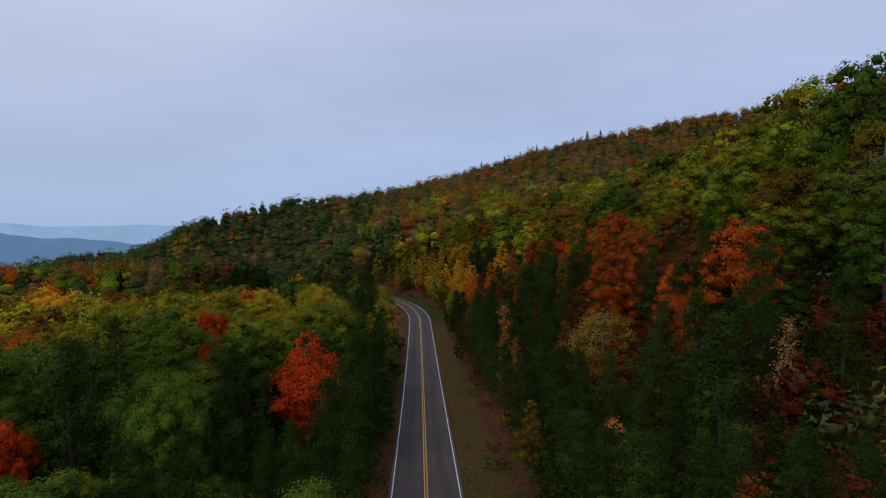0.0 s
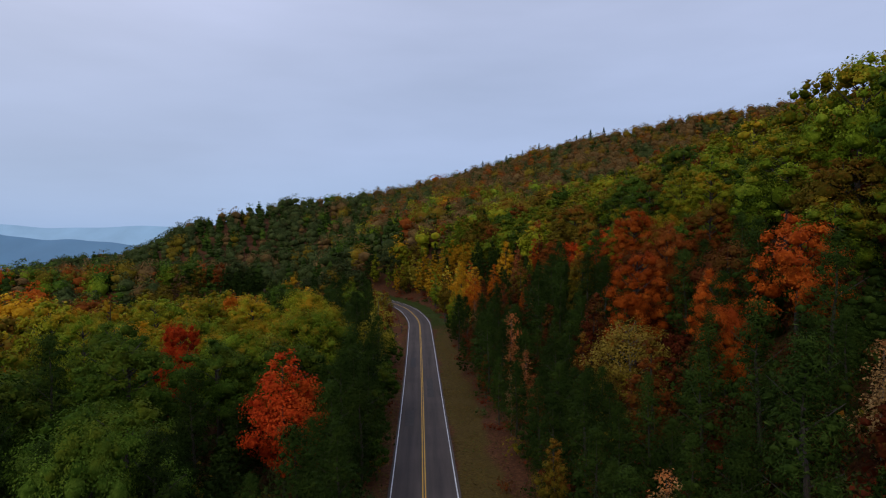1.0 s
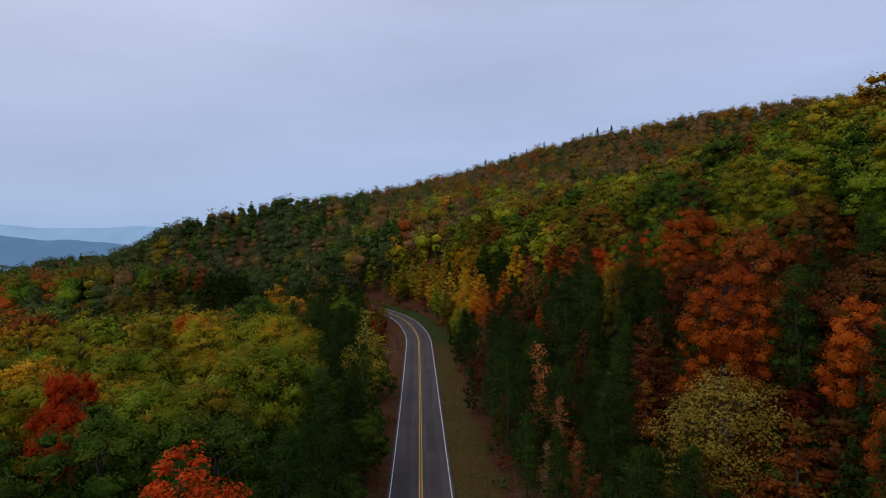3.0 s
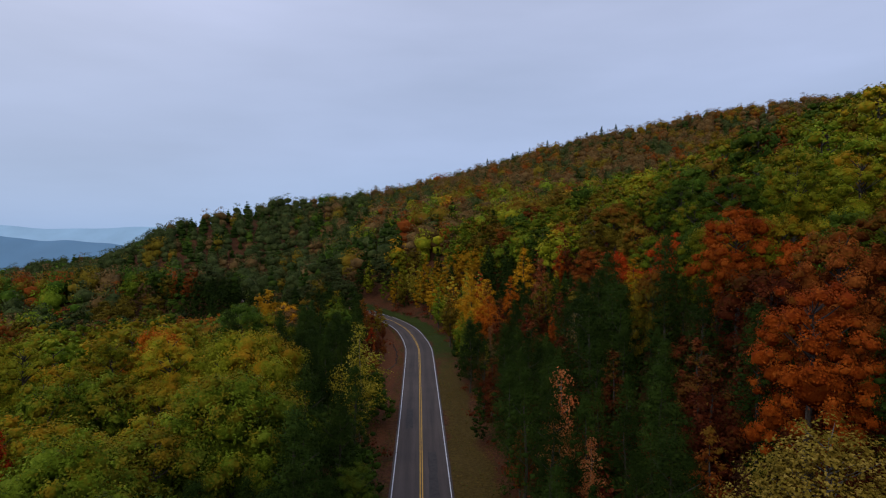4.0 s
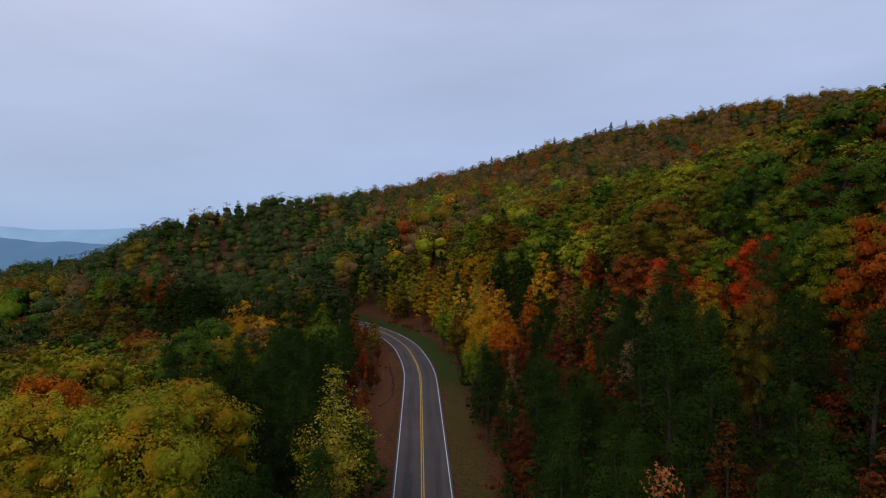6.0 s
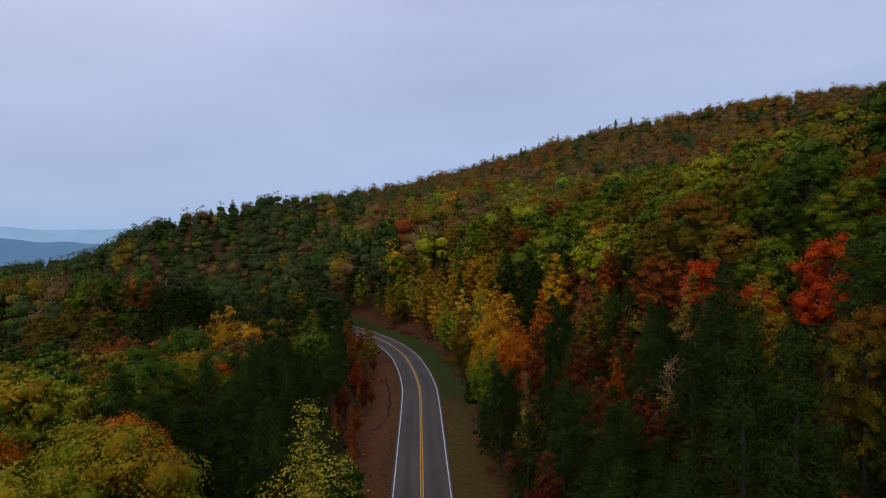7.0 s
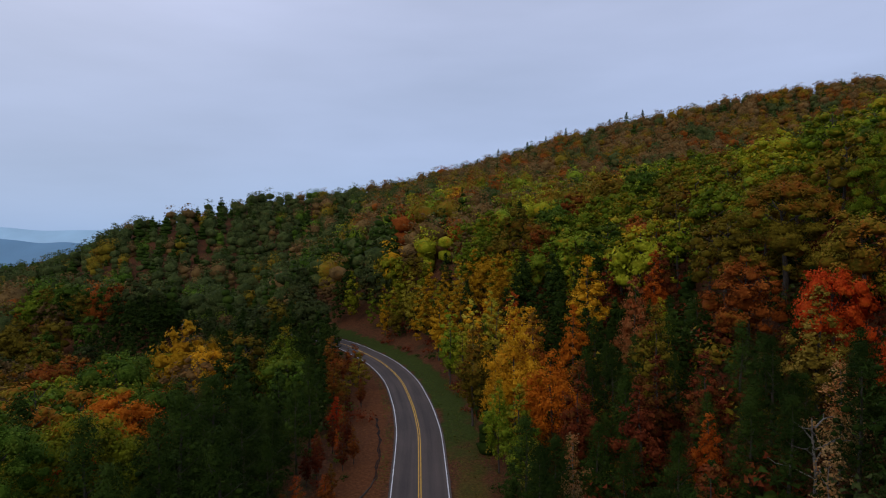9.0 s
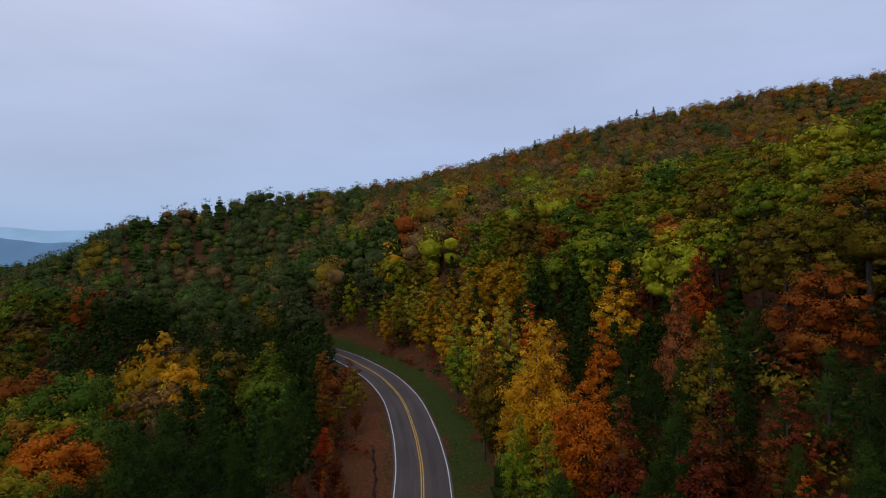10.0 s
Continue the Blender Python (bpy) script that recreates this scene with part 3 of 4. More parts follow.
# light shapes for the woods farther off and for undergrowth, as arrays of leaf corners
FAR = {"broad": [], "tall": [], "pine": []}
MID = {"broad": [], "tall": [], "pine": []}
BUSH = []
for k in range(4):
    h, r = (13.5, 12.5, 14.5, 12.0)[k], (4.6, 5.0, 4.3, 4.8)[k]
    c = broad_clumps(h, r, (2.0, 1.6, 2.4, 1.6)[k], 27, 111 + k)
    MID["broad"].append((h, on_clumps(c, 22, 0.27, core=0.66, slim=0.8, jitter=0.9, loose=0.25)))
    top = [(a, b, z, q * 1.35) for a, b, z, q in c if z > h * 0.4][::2]
    FAR["broad"].append((h, merged([on_clumps(top, 5.5, 0.42, core=0, slim=0.8, jitter=0.9, loose=0.2), blob(0, 0, h * 0.54, r * 0.78, k), blob(0, 0, h * 0.22, r * 0.78, k)])))
    c = tall_clumps(h - 1, 2.7, 2.0, 22, 131 + k)
    MID["tall"].append((h - 1, on_clumps(c, 42, 0.24, core=0.62, slim=0.75, jitter=0.9)))
    FAR["tall"].append((h - 1, merged([on_clumps(c[::2], 7, 0.42, core=0.7, slim=0.8, jitter=0.9), blob(0, 0, h * 0.45, 1.7, k)])))
    MID["pine"].append((14.5, pine_sprays(14.5, 3.2, 2.6, 11, 5, 3, 4, 0.42, 151 + k, slim=0.3, mass=0.8)))
    needles = pine_sprays(14.5, 3.4, 0.6, 8, 5, 2, 2, 0.5, 171 + k, slim=0.4)
    FAR["pine"].append((14.5, merged([needles, blob(0, 0, 1.6, 3.2, k), blob(0.4, 0.3, 5.0, 2.9, k + 1), blob(-0.5, 0, 7.6, 2.4, k + 2), blob(0.3, -0.2, 10.2, 1.8, k + 3), blob(-0.1, 0.2, 12.4, 1.0, k + 4)])))
    BUSH.append((1.6, on_clumps([(0, 0, 0.7, 0.8), (0.8, 0.2, 0.5, 0.65), (-0.5, 0.7, 0.6, 0.7)], 80, 0.10, core=0.3, loose=0.4)))
for form, bank in MID.items():
    for i, (h, corners) in enumerate(bank):
        trunk = SHAPES[form][i % len(SHAPES[form])][1]
        shape(form + "_light", h, trunk, leafy_mesh("crown", corners, [LEAF["green"]]))

# ---- trees ----
KINDS = {
    "broad": {"green": "oak_tree", "deep": "oak_tree", "dusk": "oak_tree", "brown": "oak_tree", "lime": "hickory_tree", "olive": "oak_tree", "gold": "hickory_tree", "orange": "maple_tree", "amber": "maple_tree", "rust": "oak_tree", "red": "maple_tree", "maroon": "maple_tree", "pale": "oak_tree", "salmon": "maple_tree"},
    "tall": {c: "sweetgum_tree" for c in LEAF},
    "thin": {c: "birch_tree" for c in LEAF},
    "airy": {c: "poplar_tree" for c in LEAF},
    "dome": {c: "elm_tree" for c in LEAF},
    "cone": {c: "maple_tree" if c in ("red", "orange", "amber", "salmon") else "poplar_tree" for c in LEAF},
    "pine": {"pine": "pine_tree"},
}
WORDS = {
    "green": "green", "deep": "deep green", "dusk": "dull dark green", "brown": "dusky brown", "lime": "yellow-green", "olive": "dull olive", "gold": "golden yellow", "yellow": "clear yellow", "orange": "orange", "amber": "amber-orange", "rust": "rust-brown",
    "red": "bright red", "maroon": "dark maroon", "pine": "dark green", "pale": "pale dry", "salmon": "salmon-pink", "tan": "tan and olive",
}
LABELS = {
    "broad": "{} broad-crowned hardwood in autumn leaf on the wooded slope",
    "tall": "{} narrow upright hardwood in autumn leaf beside the road",
    "cone": "{} egg-shaped hardwood in full autumn colour near the road",
    "airy": "{} open-crowned hardwood with thinning leaves near the road",
    "dome": "{} dome-crowned tree with thinning leaves on the bank",
    "thin": "slender sparse tree with {} leaves and pale stem",
    "pine": "{} needled pine with ragged crown among the hardwoods",
}
GROUPS = {"oak_tree": "oaks of the wood", "hickory_tree": "hickories of the wood", "maple_tree": "maples of the wood", "sweetgum_tree": "upright trees by the road", "birch_tree": "slender trees by the road", "elm_tree": "thin-leaved elms on the bank", "poplar_tree": "yellow poplars by the road", "pine_tree": "pines of the wood"}
pick = random.Random(5)


def seen_from(x, y, top):
    """Roughly how near the flight comes to a tree while it still has it ahead."""
    return max(1.6 * abs(x + 2), 2.0 * (25 - top), y - 120)


def plant(form, colour, x, y, top=None, height=None, which=None, wide=1.0, light=False):
    """One tree with its trunk and crown, its foot on the ground; top: the height of its tip above the datum."""
    z = float(land(x, y))
    height = top - z if top is not None else height
    near = seen_from(x, y, z + height)
    if light or (near > 95 and form in MID):
        style = form + "_light"
    elif form == "broad":
        style = "broad_great" if height > 15.5 and 40 < near < 80 else "broad_near" if near < 52 else "broad"
    else:
        style = "pine_near" if form == "pine" and near < 66 else form
    options = SHAPES[style]
    h, trunk, crown = options[pick.randrange(len(options)) if which is None else which]
    k = max(0.35, height / h)
    kind = KINDS[form][colour]
    tree = new(kind)
    tree.empty_display_size = 0.5
    tree.matrix_world = pose(x, y, z, 0, 0, pick.uniform(0, 360)) @ Matrix.Diagonal((k * wide, k * wide, k, 1))
    tagged(tree, LABELS[form].format(WORDS[colour]), "tree", GROUPS[kind])
    for name, data in (("trunk", trunk), ("crown", crown)):
        ob = new(name, data)
        ob.parent = tree
        if name == "crown":
            ob.material_slots[0].link = "OBJECT"
            ob.material_slots[0].material = LEAF[colour]
    return tree


# trees that stand out singly: form, colour, x, y, height of the tip, width
MARKED = [
    ("cone", "red", -15.0, 64, 13.0, 1.0), ("broad", "red", -32.5, 82, 13.2, 0.65), ("broad", "red", -31.5, 41, 10.5, 0.6),
    ("broad", "amber", -58, 80, 10.8, 0.9), ("broad", "amber", -30, 131, 10.0, 0.8), ("broad", "amber", -41, 126, 11.5, 0.8),
    ("broad", "deep", -19.5, 41, 13.6, 0.6), ("broad", "lime", -23, 108, 14.2, 0.9), ("airy", "yellow", -13.0, 124.5, 12.6, 1.1),
    ("broad", "gold", -54, 219, 8.0, 0.85), ("tall", "red", -19.5, 189, 1.8, 1.3), ("broad", "red", -38.7, 160, 7.5, 0.5),
    ("broad", "red", -52, 201, 1.0, 0.7), ("broad", "gold", -45, 206, 6.5, 0.8), ("broad", "deep", -53, 193, 8.0, 1.0), ("broad", "red", -31, 97, 5.5, 0.7), ("tall", "rust", -25.0, 213, 6.2, 1.2), ("tall", "rust", -22.5, 203, 4.0, 1.2),
    ("cone", "green", -31, 204, 9.5, 1.0), ("tall", "olive", -20.0, 213, 3.4, 1.5), ("tall", "rust", -21.8, 219, 3.8, 1.5), ("thin", "salmon", 10.6, 104.5, 11.0, 0.85), ("thin", "salmon", 11.8, 97, 6.5, 1.1), ("thin", "salmon", 10.6, 92, 4.2, 1.1), ("thin", "pale", 8.2, 84, 6.2, 0.8),
    ("thin", "salmon", 11.4, 86, 5.6, 0.9), ("thin", "pale", 13.7, 47, 9.0, 1.0), ("dome", "tan", 21.6, 79.5, 13.6, 1.2),
    ("broad", "orange", 26.5, 66, 17.0, 0.6), ("broad", "orange", 24.5, 86, 22.0, 0.85),
]
MARKED += [
    ("broad", "orange", 30, 76, 20.0, 0.85), ("broad", "rust", 31, 93, 26.0, 0.8), ("broad", "orange", 33.5, 115, 28.0, 0.9),
    ("broad", "orange", 38, 110, 25.0, 0.8), ("broad", "olive", 26, 122, 20.0, 0.6), ("broad", "red", 35, 140, 25.5, 0.8),
    ("broad", "red", 32, 161, 22.0, 0.7), ("tall", "tan", 29.5, 159, 20.0, 1.1), ("broad", "red", 31.5, 149, 19.5, 0.9), ("tall", "salmon", 22, 187, 19.0, 0.8), ("tall", "orange", 19.3, 158, 9.0, 0.8),
    ("cone", "amber", 8.2, 174, 11.2, 0.95), ("cone", "gold", 4.8, 181, 15.5, 0.8), ("thin", "yellow", 5.0, 166, 4.0, 1.0),
    ("thin", "yellow", 5.8, 147, 5.4, 0.85), ("cone", "green", 2.4, 176, 7.5, 0.7), ("tall", "gold", 20.5, 208, 21.0, 1.15),
    ("tall", "orange", 28.5, 198, 22.0, 0.8), ("tall", "amber", 15.5, 196, 14.0, 0.9), ("broad", "olive", 37, 178, 32.0, 1.15),
    ("broad", "green", 53, 86, 48.0, 0.85), ("broad", "deep", 54, 75, 47.5, 0.85), ("broad", "green", 58, 102, 49.0, 0.85),
    ("pine", "pine", -30.5, 228, 8.5, 1.1), ("pine", "pine", -28.5, 234, 5.5, 1.1), ("tall", "gold", -4, 282, 12.0, 1.0), ("tall", "lime", -1, 262, 11.5, 1.0), ("thin", "red", -13.5, 272, 5.0, 1.0),
]
REACH = {"broad": 4.3, "tall": 2.5, "thin": 1.9, "pine": 2.3, "cone": 3.6, "airy": 3.6, "dome": 4.2}
SPOTS = {}


def room(x, y, r):
    """Whether a crown of radius r has room among those that stand already; if so, it takes the place."""
    i, j = int(x // 10), int(y // 10)
    for a in (i - 1, i, i + 1):
        for b in (j - 1, j, j + 1):
            for u, v, q in SPOTS.get((a, b), ()):
                if math.hypot(x - u, y - v) < (r + q) * 0.74:
                    return False
    SPOTS.setdefault((i, j), []).append((x, y, r))
    return True


for form, colour, x, y, top, wide in MARKED:
    plant(form, colour, x, y, top=top, wide=wide)
    SPOTS.setdefault((int(x // 10), int(y // 10)), []).append((x, y, REACH[form] * wide * ((1.5 if wide < 2 else 0.9) if form == "airy" else 0.85 if x > 22 else 1.15)))

# gaps in the wood before the yellow tree on the right bank and the red one on the left
for x, y, r in ((19.5, 71, 3.4), (17.4, 63, 2.6), (23.5, 74, 2.0), (-14.2, 56.5, 3.2), (-13.0, 50, 2.6)):
    SPOTS.setdefault((int(x // 10), int(y // 10)), []).append((x, y, r))

# lone pines that stand proud of the far crest: x, y, height of the tip
for x, y, top in ((37, 583, 93.5), (58, 565, 96.5), (92, 585, 110.5), (147, 606, 127), (160, 604, 128.5), (133, 606, 121.5), (-23, 575, 74), (20, 580, 85.5), (75, 580, 103)):
    plant("pine", "pine", x, y, top=top, wide=0.85, light=True)

ZONES = {
    "left_edge": (("pine", "pine", 8), ("broad", "deep", 1.2)),
    "bench": (("broad", "green", 6), ("broad", "lime", 2.4), ("broad", "olive", 0.6), ("broad", "deep", 0.8), ("pine", "pine", 0.4)),
    "bench_near": (("broad", "deep", 6), ("broad", "green", 2.0), ("pine", "pine", 3.0), ("broad", "olive", 0.4)),
    "bench_back": (("broad", "green", 5.0), ("broad", "lime", 4.6), ("broad", "gold", 1.0), ("broad", "olive", 0.4)),
    "left_low": (("pine", "pine", 1.2), ("broad", "deep", 2.4), ("broad", "green", 3.6), ("broad", "lime", 1.8), ("broad", "olive", 1.4), ("broad", "amber", 0.7), ("broad", "gold", 0.5), ("broad", "brown", 0.5)),
    "left_bank": (("tall", "rust", 3), ("tall", "maroon", 2), ("thin", "orange", 1.5), ("tall", "olive", 2)),
    "right_edge": (("pine", "pine", 12), ("tall", "rust", 0.15), ("tall", "olive", 0.25), ("tall", "maroon", 1.0), ("thin", "pale", 0.3)),
    "right_dusk": (("pine", "pine", 6), ("tall", "maroon", 2.6), ("broad", "maroon", 2.6), ("tall", "rust", 0.8), ("thin", "pale", 0.5)),
    "right_mid": (("broad", "orange", 3.0), ("broad", "rust", 3.0), ("broad", "olive", 1.8), ("broad", "maroon", 0.8), ("pine", "pine", 1.6)),
    "right_back": (("pine", "pine", 5.0), ("broad", "olive", 2.0), ("tall", "lime", 1.2), ("tall", "gold", 0.8), ("broad", "rust", 0.7), ("tall", "maroon", 0.9)),
    "right_high": (("broad", "green", 4.5), ("broad", "lime", 2.0), ("broad", "olive", 3.0), ("broad", "rust", 0.4), ("broad", "gold", 0.4), ("broad", "deep", 1.4)),
    "spur": (("broad", "green", 5.0), ("broad", "deep", 2.4), ("broad", "lime", 1.4), ("broad", "olive", 2.4), ("broad", "rust", 0.5), ("broad", "gold", 0.4)),
    "right_far": (("tall", "gold", 4.2), ("tall", "lime", 4.6), ("tall", "yellow", 1.4), ("tall", "green", 1.6), ("tall", "olive", 0.8), ("tall", "orange", 0.5), ("pine", "pine", 0.9)),
    "beyond": (("pine", "pine", 8), ("broad", "dusk", 4.0), ("broad", "olive", 0.6), ("broad", "brown", 0.5)),
    "valley": (("broad", "dusk", 1.4), ("broad", "deep", 1.6), ("broad", "green", 1.4), ("pine", "pine", 0.9), ("broad", "olive", 2.6), ("broad", "rust", 1.4), ("broad", "orange", 0.6), ("broad", "brown", 1.4)),
    "knoll": (("pine", "pine", 8), ("broad", "dusk", 9.0), ("broad", "olive", 0.7), ("broad", "brown", 1.5), ("broad", "deep", 0.8)),
    "crest": (("broad", "rust", 0.9), ("broad", "brown", 5.0), ("broad", "olive", 2.0), ("broad", "dusk", 3.0), ("pine", "pine", 1.6)),
    "mountain": (("broad", "rust", 1.0), ("broad", "brown", 3.0), ("broad", "olive", 2.8), ("broad", "dusk", 1.6), ("pine", "pine", 1.0), ("broad", "green", 2.6), ("broad", "gold", 0.4), ("broad", "lime", 1.0)),
}
TONES = list(LEAF)


def zone(x, y, s):
    if y > 330:
        return "knoll" if x < -38 - 0.08 * (y - 330) + 16 * math.sin(y * 0.03) else "crest" if y > 420 else "mountain"
    if s < 0:
        if y > 240:
            return "beyond" if x > -100 else "valley"
        if s > -14 and 148 < y < 236:
            return "left_bank"
        if s > -17 - 3 * math.sin(y * 0.11) - 13 * step(115, 150, y):
            return "left_edge"
        if y > 145 + 0.1 * x:
            return "left_low" if x > -75 and y < 232 else "valley"
        return "bench_back" if y > 95 else "bench" if y > 82 else "bench_near"
    if y > 275:
        return "knoll" if x < -22 else "mountain" if x < 20 else "spur"
    if y > 235:
        return "right_far" if s < 32 else "spur"
    if y > 166 and s < (15 if y < 200 else 22):
        return "right_far"
    if s < 25 + 10 * (1 - step(48, 62, y)) + 10 * step(68, 98, y) + 2.5 * math.sin(y * 0.13):
        return "right_dusk" if s > 21 and 66 < y < 128 else "right_edge"
    if s < 40 + 3 * math.sin(y * 0.07 + 1):
        return "right_mid" if y < 128 else "right_back"
    return "spur" if y > 150 else "right_high"


def stand(colour, x, y):
    """Trees of one colour tend to stand together: a slow wave over the land for each colour."""
    i = TONES.index(colour)
    a = math.sin(x * 0.062 + 1.9 * i + 1.4 * math.sin(y * 0.041 + i)) * math.sin(y * 0.055 + 2.7 * i)
    return math.exp((0.8 if colour == "pine" else 1.5) * a)


def choose(name, x, y):
    opts = [(f, c, w * stand(c, x, y)) for f, c, w in ZONES[name]]
    t = pick.uniform(0, sum(o[2] for o in opts))
    for form, colour, share in opts:
        t -= share
        if t <= 0:
            return form, colour
    return opts[0][:2]


def sites(x0, x1, y0, y1, gap, loose=0.36):
    """Jittered places in offset rows."""
    out, j, y = [], 0, y0
    while y < y1:
        x = x0 + (gap / 2 if j % 2 else 0)
        while x < x1:
            out.append((x + pick.uniform(-loose, loose) * gap, y + pick.uniform(-loose, loose) * gap))
            x += gap
        y += gap * 0.87
        j += 1
    return out


HEIGHT = {"broad": (12.0, 16.5), "tall": (10.5, 16.0), "thin": (6.0, 10.0), "pine": (10.0, 16.5)}


def open_ground(x, y, s):
    """Road, verges and the two grassy clearings."""
    lim_r = 8.8 + 0.9 * math.sin(y * 0.19) if y < 250 else 9.5 if y < 278 else 5.0
    lim_l = 6.4 + 0.7 * math.sin(y * 0.23 + 1) + (2.2 if 140 < y < 240 else -0.9)
    if (-lim_l < s < lim_r and x > -92) or (8 < s < 10 and y < 138) or (-9.5 < s < 0 and 113 < y < 131):
        return True
    lean = x + 0.24 * (y - 390)
    return math.hypot((lean + 76) / 8, (y - 380) / 30) < 1 or math.hypot((x + 0.3 * (y - 330) + 79) / 9, (y - 322) / 28) < 1


joined = {"mid": [], "far": [], "bush": []}
names = list(LEAF)


def add_loose(which, bank, colour, x, y, z, height, wide=1.0):
    h, (verts, tris) = bank[pick.randrange(4)]
    k = height / h
    a = pick.uniform(0, 6.283)
    ca, sa = math.cos(a), math.sin(a)
    v = np.empty_like(verts)
    for i, q in ((0, k * wide), (3, 1.0)):
        v[:, i] = (verts[:, i] * ca - verts[:, i + 1] * sa) * q
        v[:, i + 1] = (verts[:, i] * sa + verts[:, i + 1] * ca) * q
    v[:, 2], v[:, 5] = verts[:, 2] * k, verts[:, 5]
    v[:, :3] += (x, y, z)
    joined[which].append((v, tris, names.index(colour)))


# nearer woods: single trees; past them, on all sides, the same woods as loose leaves
spots = sites(-300, 260, 8, 345, 3.4)
pick.shuffle(spots)
sp = np.array(spots)
for (x, y), s, z in zip(spots, beside(sp[:, 0], sp[:, 1]), land(sp[:, 0], sp[:, 1])):
    if abs(x) > 0.80 * y + 14 or open_ground(x, y, s):
        continue
    form, colour = choose(zone(x, y, s), x, y)
    lo, hi = HEIGHT[form]
    height = pick.uniform(lo, hi)
    if form != "pine" and abs(s) < 13 and y < 150:
        height *= 0.6
    if form == "pine" and abs(s) < 22:
        height *= 0.85
    elif form == "pine" and 22 < s < 40 and y < 145:
        height *= 1.12
    if form == "pine" and s > 11 and 148 < y < 206:
        height *= 0.68
    if s > 45 and y < 260:
        height *= 1.17 if y < 108 else 1.1 if s < 75 else 0.95
    if y < 42:
        height = min(height, 24 - (0.5 if y < 24 else 0.34 if form == "pine" else 0.42) * y - z)
        if height < 3.5:
            continue
    if s < 0 and zone(x, y, s) == "left_bank":
        height = pick.uniform(2.8, 5.5)
    if 250 < y < 300 and -84 < x < -50:
        height *= 0.5
    wide = pick.uniform(0.9, 1.12)
    if not room(x, y, REACH[form] * wide * height / (0.5 * (lo + hi))):
        continue
    fine = y < 185 and -46 < x < 56 or y < 208 and -26 < x < 34 or 40 < y < 125 and -62 < x < 0 or form == "thin"
    crowded = form == "pine" and seen_from(x, y, z + height) > 78
    if (fine or (y < 240 and -95 < x < 70)) and not crowded:
        plant(form, colour, x, y, height=height, wide=wide, light=not fine)
    elif x < -130 or y > 290 or x > 110:
        add_loose("far", FAR[form if form in FAR else "tall"], colour, x, y, z, height)
    else:
        add_loose("mid", MID[form if form in MID else "tall"], colour, x, y, z, height)

# young trees in the gaps of the nearer wood
gaps = sites(-50, 66, 30, 212, 2.6)
pick.shuffle(gaps)
gp = np.array(gaps)
for (x, y), s, z in zip(gaps, beside(gp[:, 0], gp[:, 1]), land(gp[:, 0], gp[:, 1])):
    if abs(x) > 0.80 * y + 10 or open_ground(x, y, s) or zone(x, y, s) == "left_bank":
        continue
    form, colour = ("pine", "pine") if pick.random() < (0.62 if y < 128 or s < 0 else 0.88) else ("broad", "maroon" if s > 0 else "deep")
    height = pick.uniform(4.5, 8.0)
    if y < 42:
        height = min(height, 24 - 0.5 * y - z)
    if height > 3.5 and room(x, y, 1.5):
        add_loose("mid", (MID if seen_from(x, y, z + height) < 60 else FAR)[form], colour, x, y, z, height, 1.0)

# the wood's edge along the road past the bend
for px, py, s0 in zip(RX, RY, np.arange(len(RX))):
    if px < -52 and s0 % 2 == 0:
        x, y = px + pick.uniform(-1.5, 1.5), py - pick.uniform(6.5, 9.5)
        colour = pick.choice(("pine", "pine", "green", "olive"))
        add_loose("far", FAR["pine" if colour == "pine" else "broad"], colour, x, y, float(land(x, y)), pick.uniform(10, 14) * (0.45 if x > -86 else 1.0))

wide_sites = sites(-620, 560, 345, 630, 7.4, 0.42)
wide_sites += [p for p in sites(-300, 300, -90, 345, 13.0) if (abs(p[0]) > 0.80 * p[1] + 14 or p[1] < 8) and abs(p[0]) > 14]
wp = np.array(wide_sites)
for (x, y), s, z in zip(wide_sites, beside(wp[:, 0], wp[:, 1]), land(wp[:, 0], wp[:, 1])):
    if open_ground(x, y, s) or (y > 300 and (abs(x) > 0.77 * y + 25 or y > 604 - 140 * math.exp(-(((x + 185) / 75) ** 2)))):
        continue
    form, colour = choose(zone(x, y, s), x, y)
    form = "tall" if form == "thin" else form
    add_loose("far", FAR[form], colour, x, y, z - (1.2 if y > 345 else 0), pick.uniform(*HEIGHT[form]) * (1.0 if y < 300 else pick.uniform(0.45, 0.78) if form == "pine" else pick.uniform(0.6, 0.95)), 1.6 if y > 300 and form == "pine" else 1.0)

# undergrowth at the wood's edge and in its gaps
low = sites(-48, 60, 30, 265, 3.0)
lp = np.array(low)
for (x, y), s, z in zip(low, beside(lp[:, 0], lp[:, 1]), land(lp[:, 0], lp[:, 1])):
    edge = (4.9 + 0.4 * math.sin(y * 0.31) if y < 136 else 9.0 + math.sin(y * 0.31) if y < 240 else 6.0) if s < 0 else 8.0 + math.sin(y * 0.27)
    if abs(s) < edge or abs(x) > 0.8 * y + 10 or pick.random() < (0.15 if -9 < s < 0 or 14 < s < 45 else 0.55):
        continue
    colour = pick.choice(("maroon", "dusk", "maroon", "pine", "maroon", "olive", "pine") if s > 0 else ("pine", "dusk", "pine", "deep", "maroon", "olive"))
    add_loose("bush", BUSH, colour, x, y, z - 0.1, pick.uniform(0.9, 3.2) * (1 if abs(s) < 14 else 1.8))
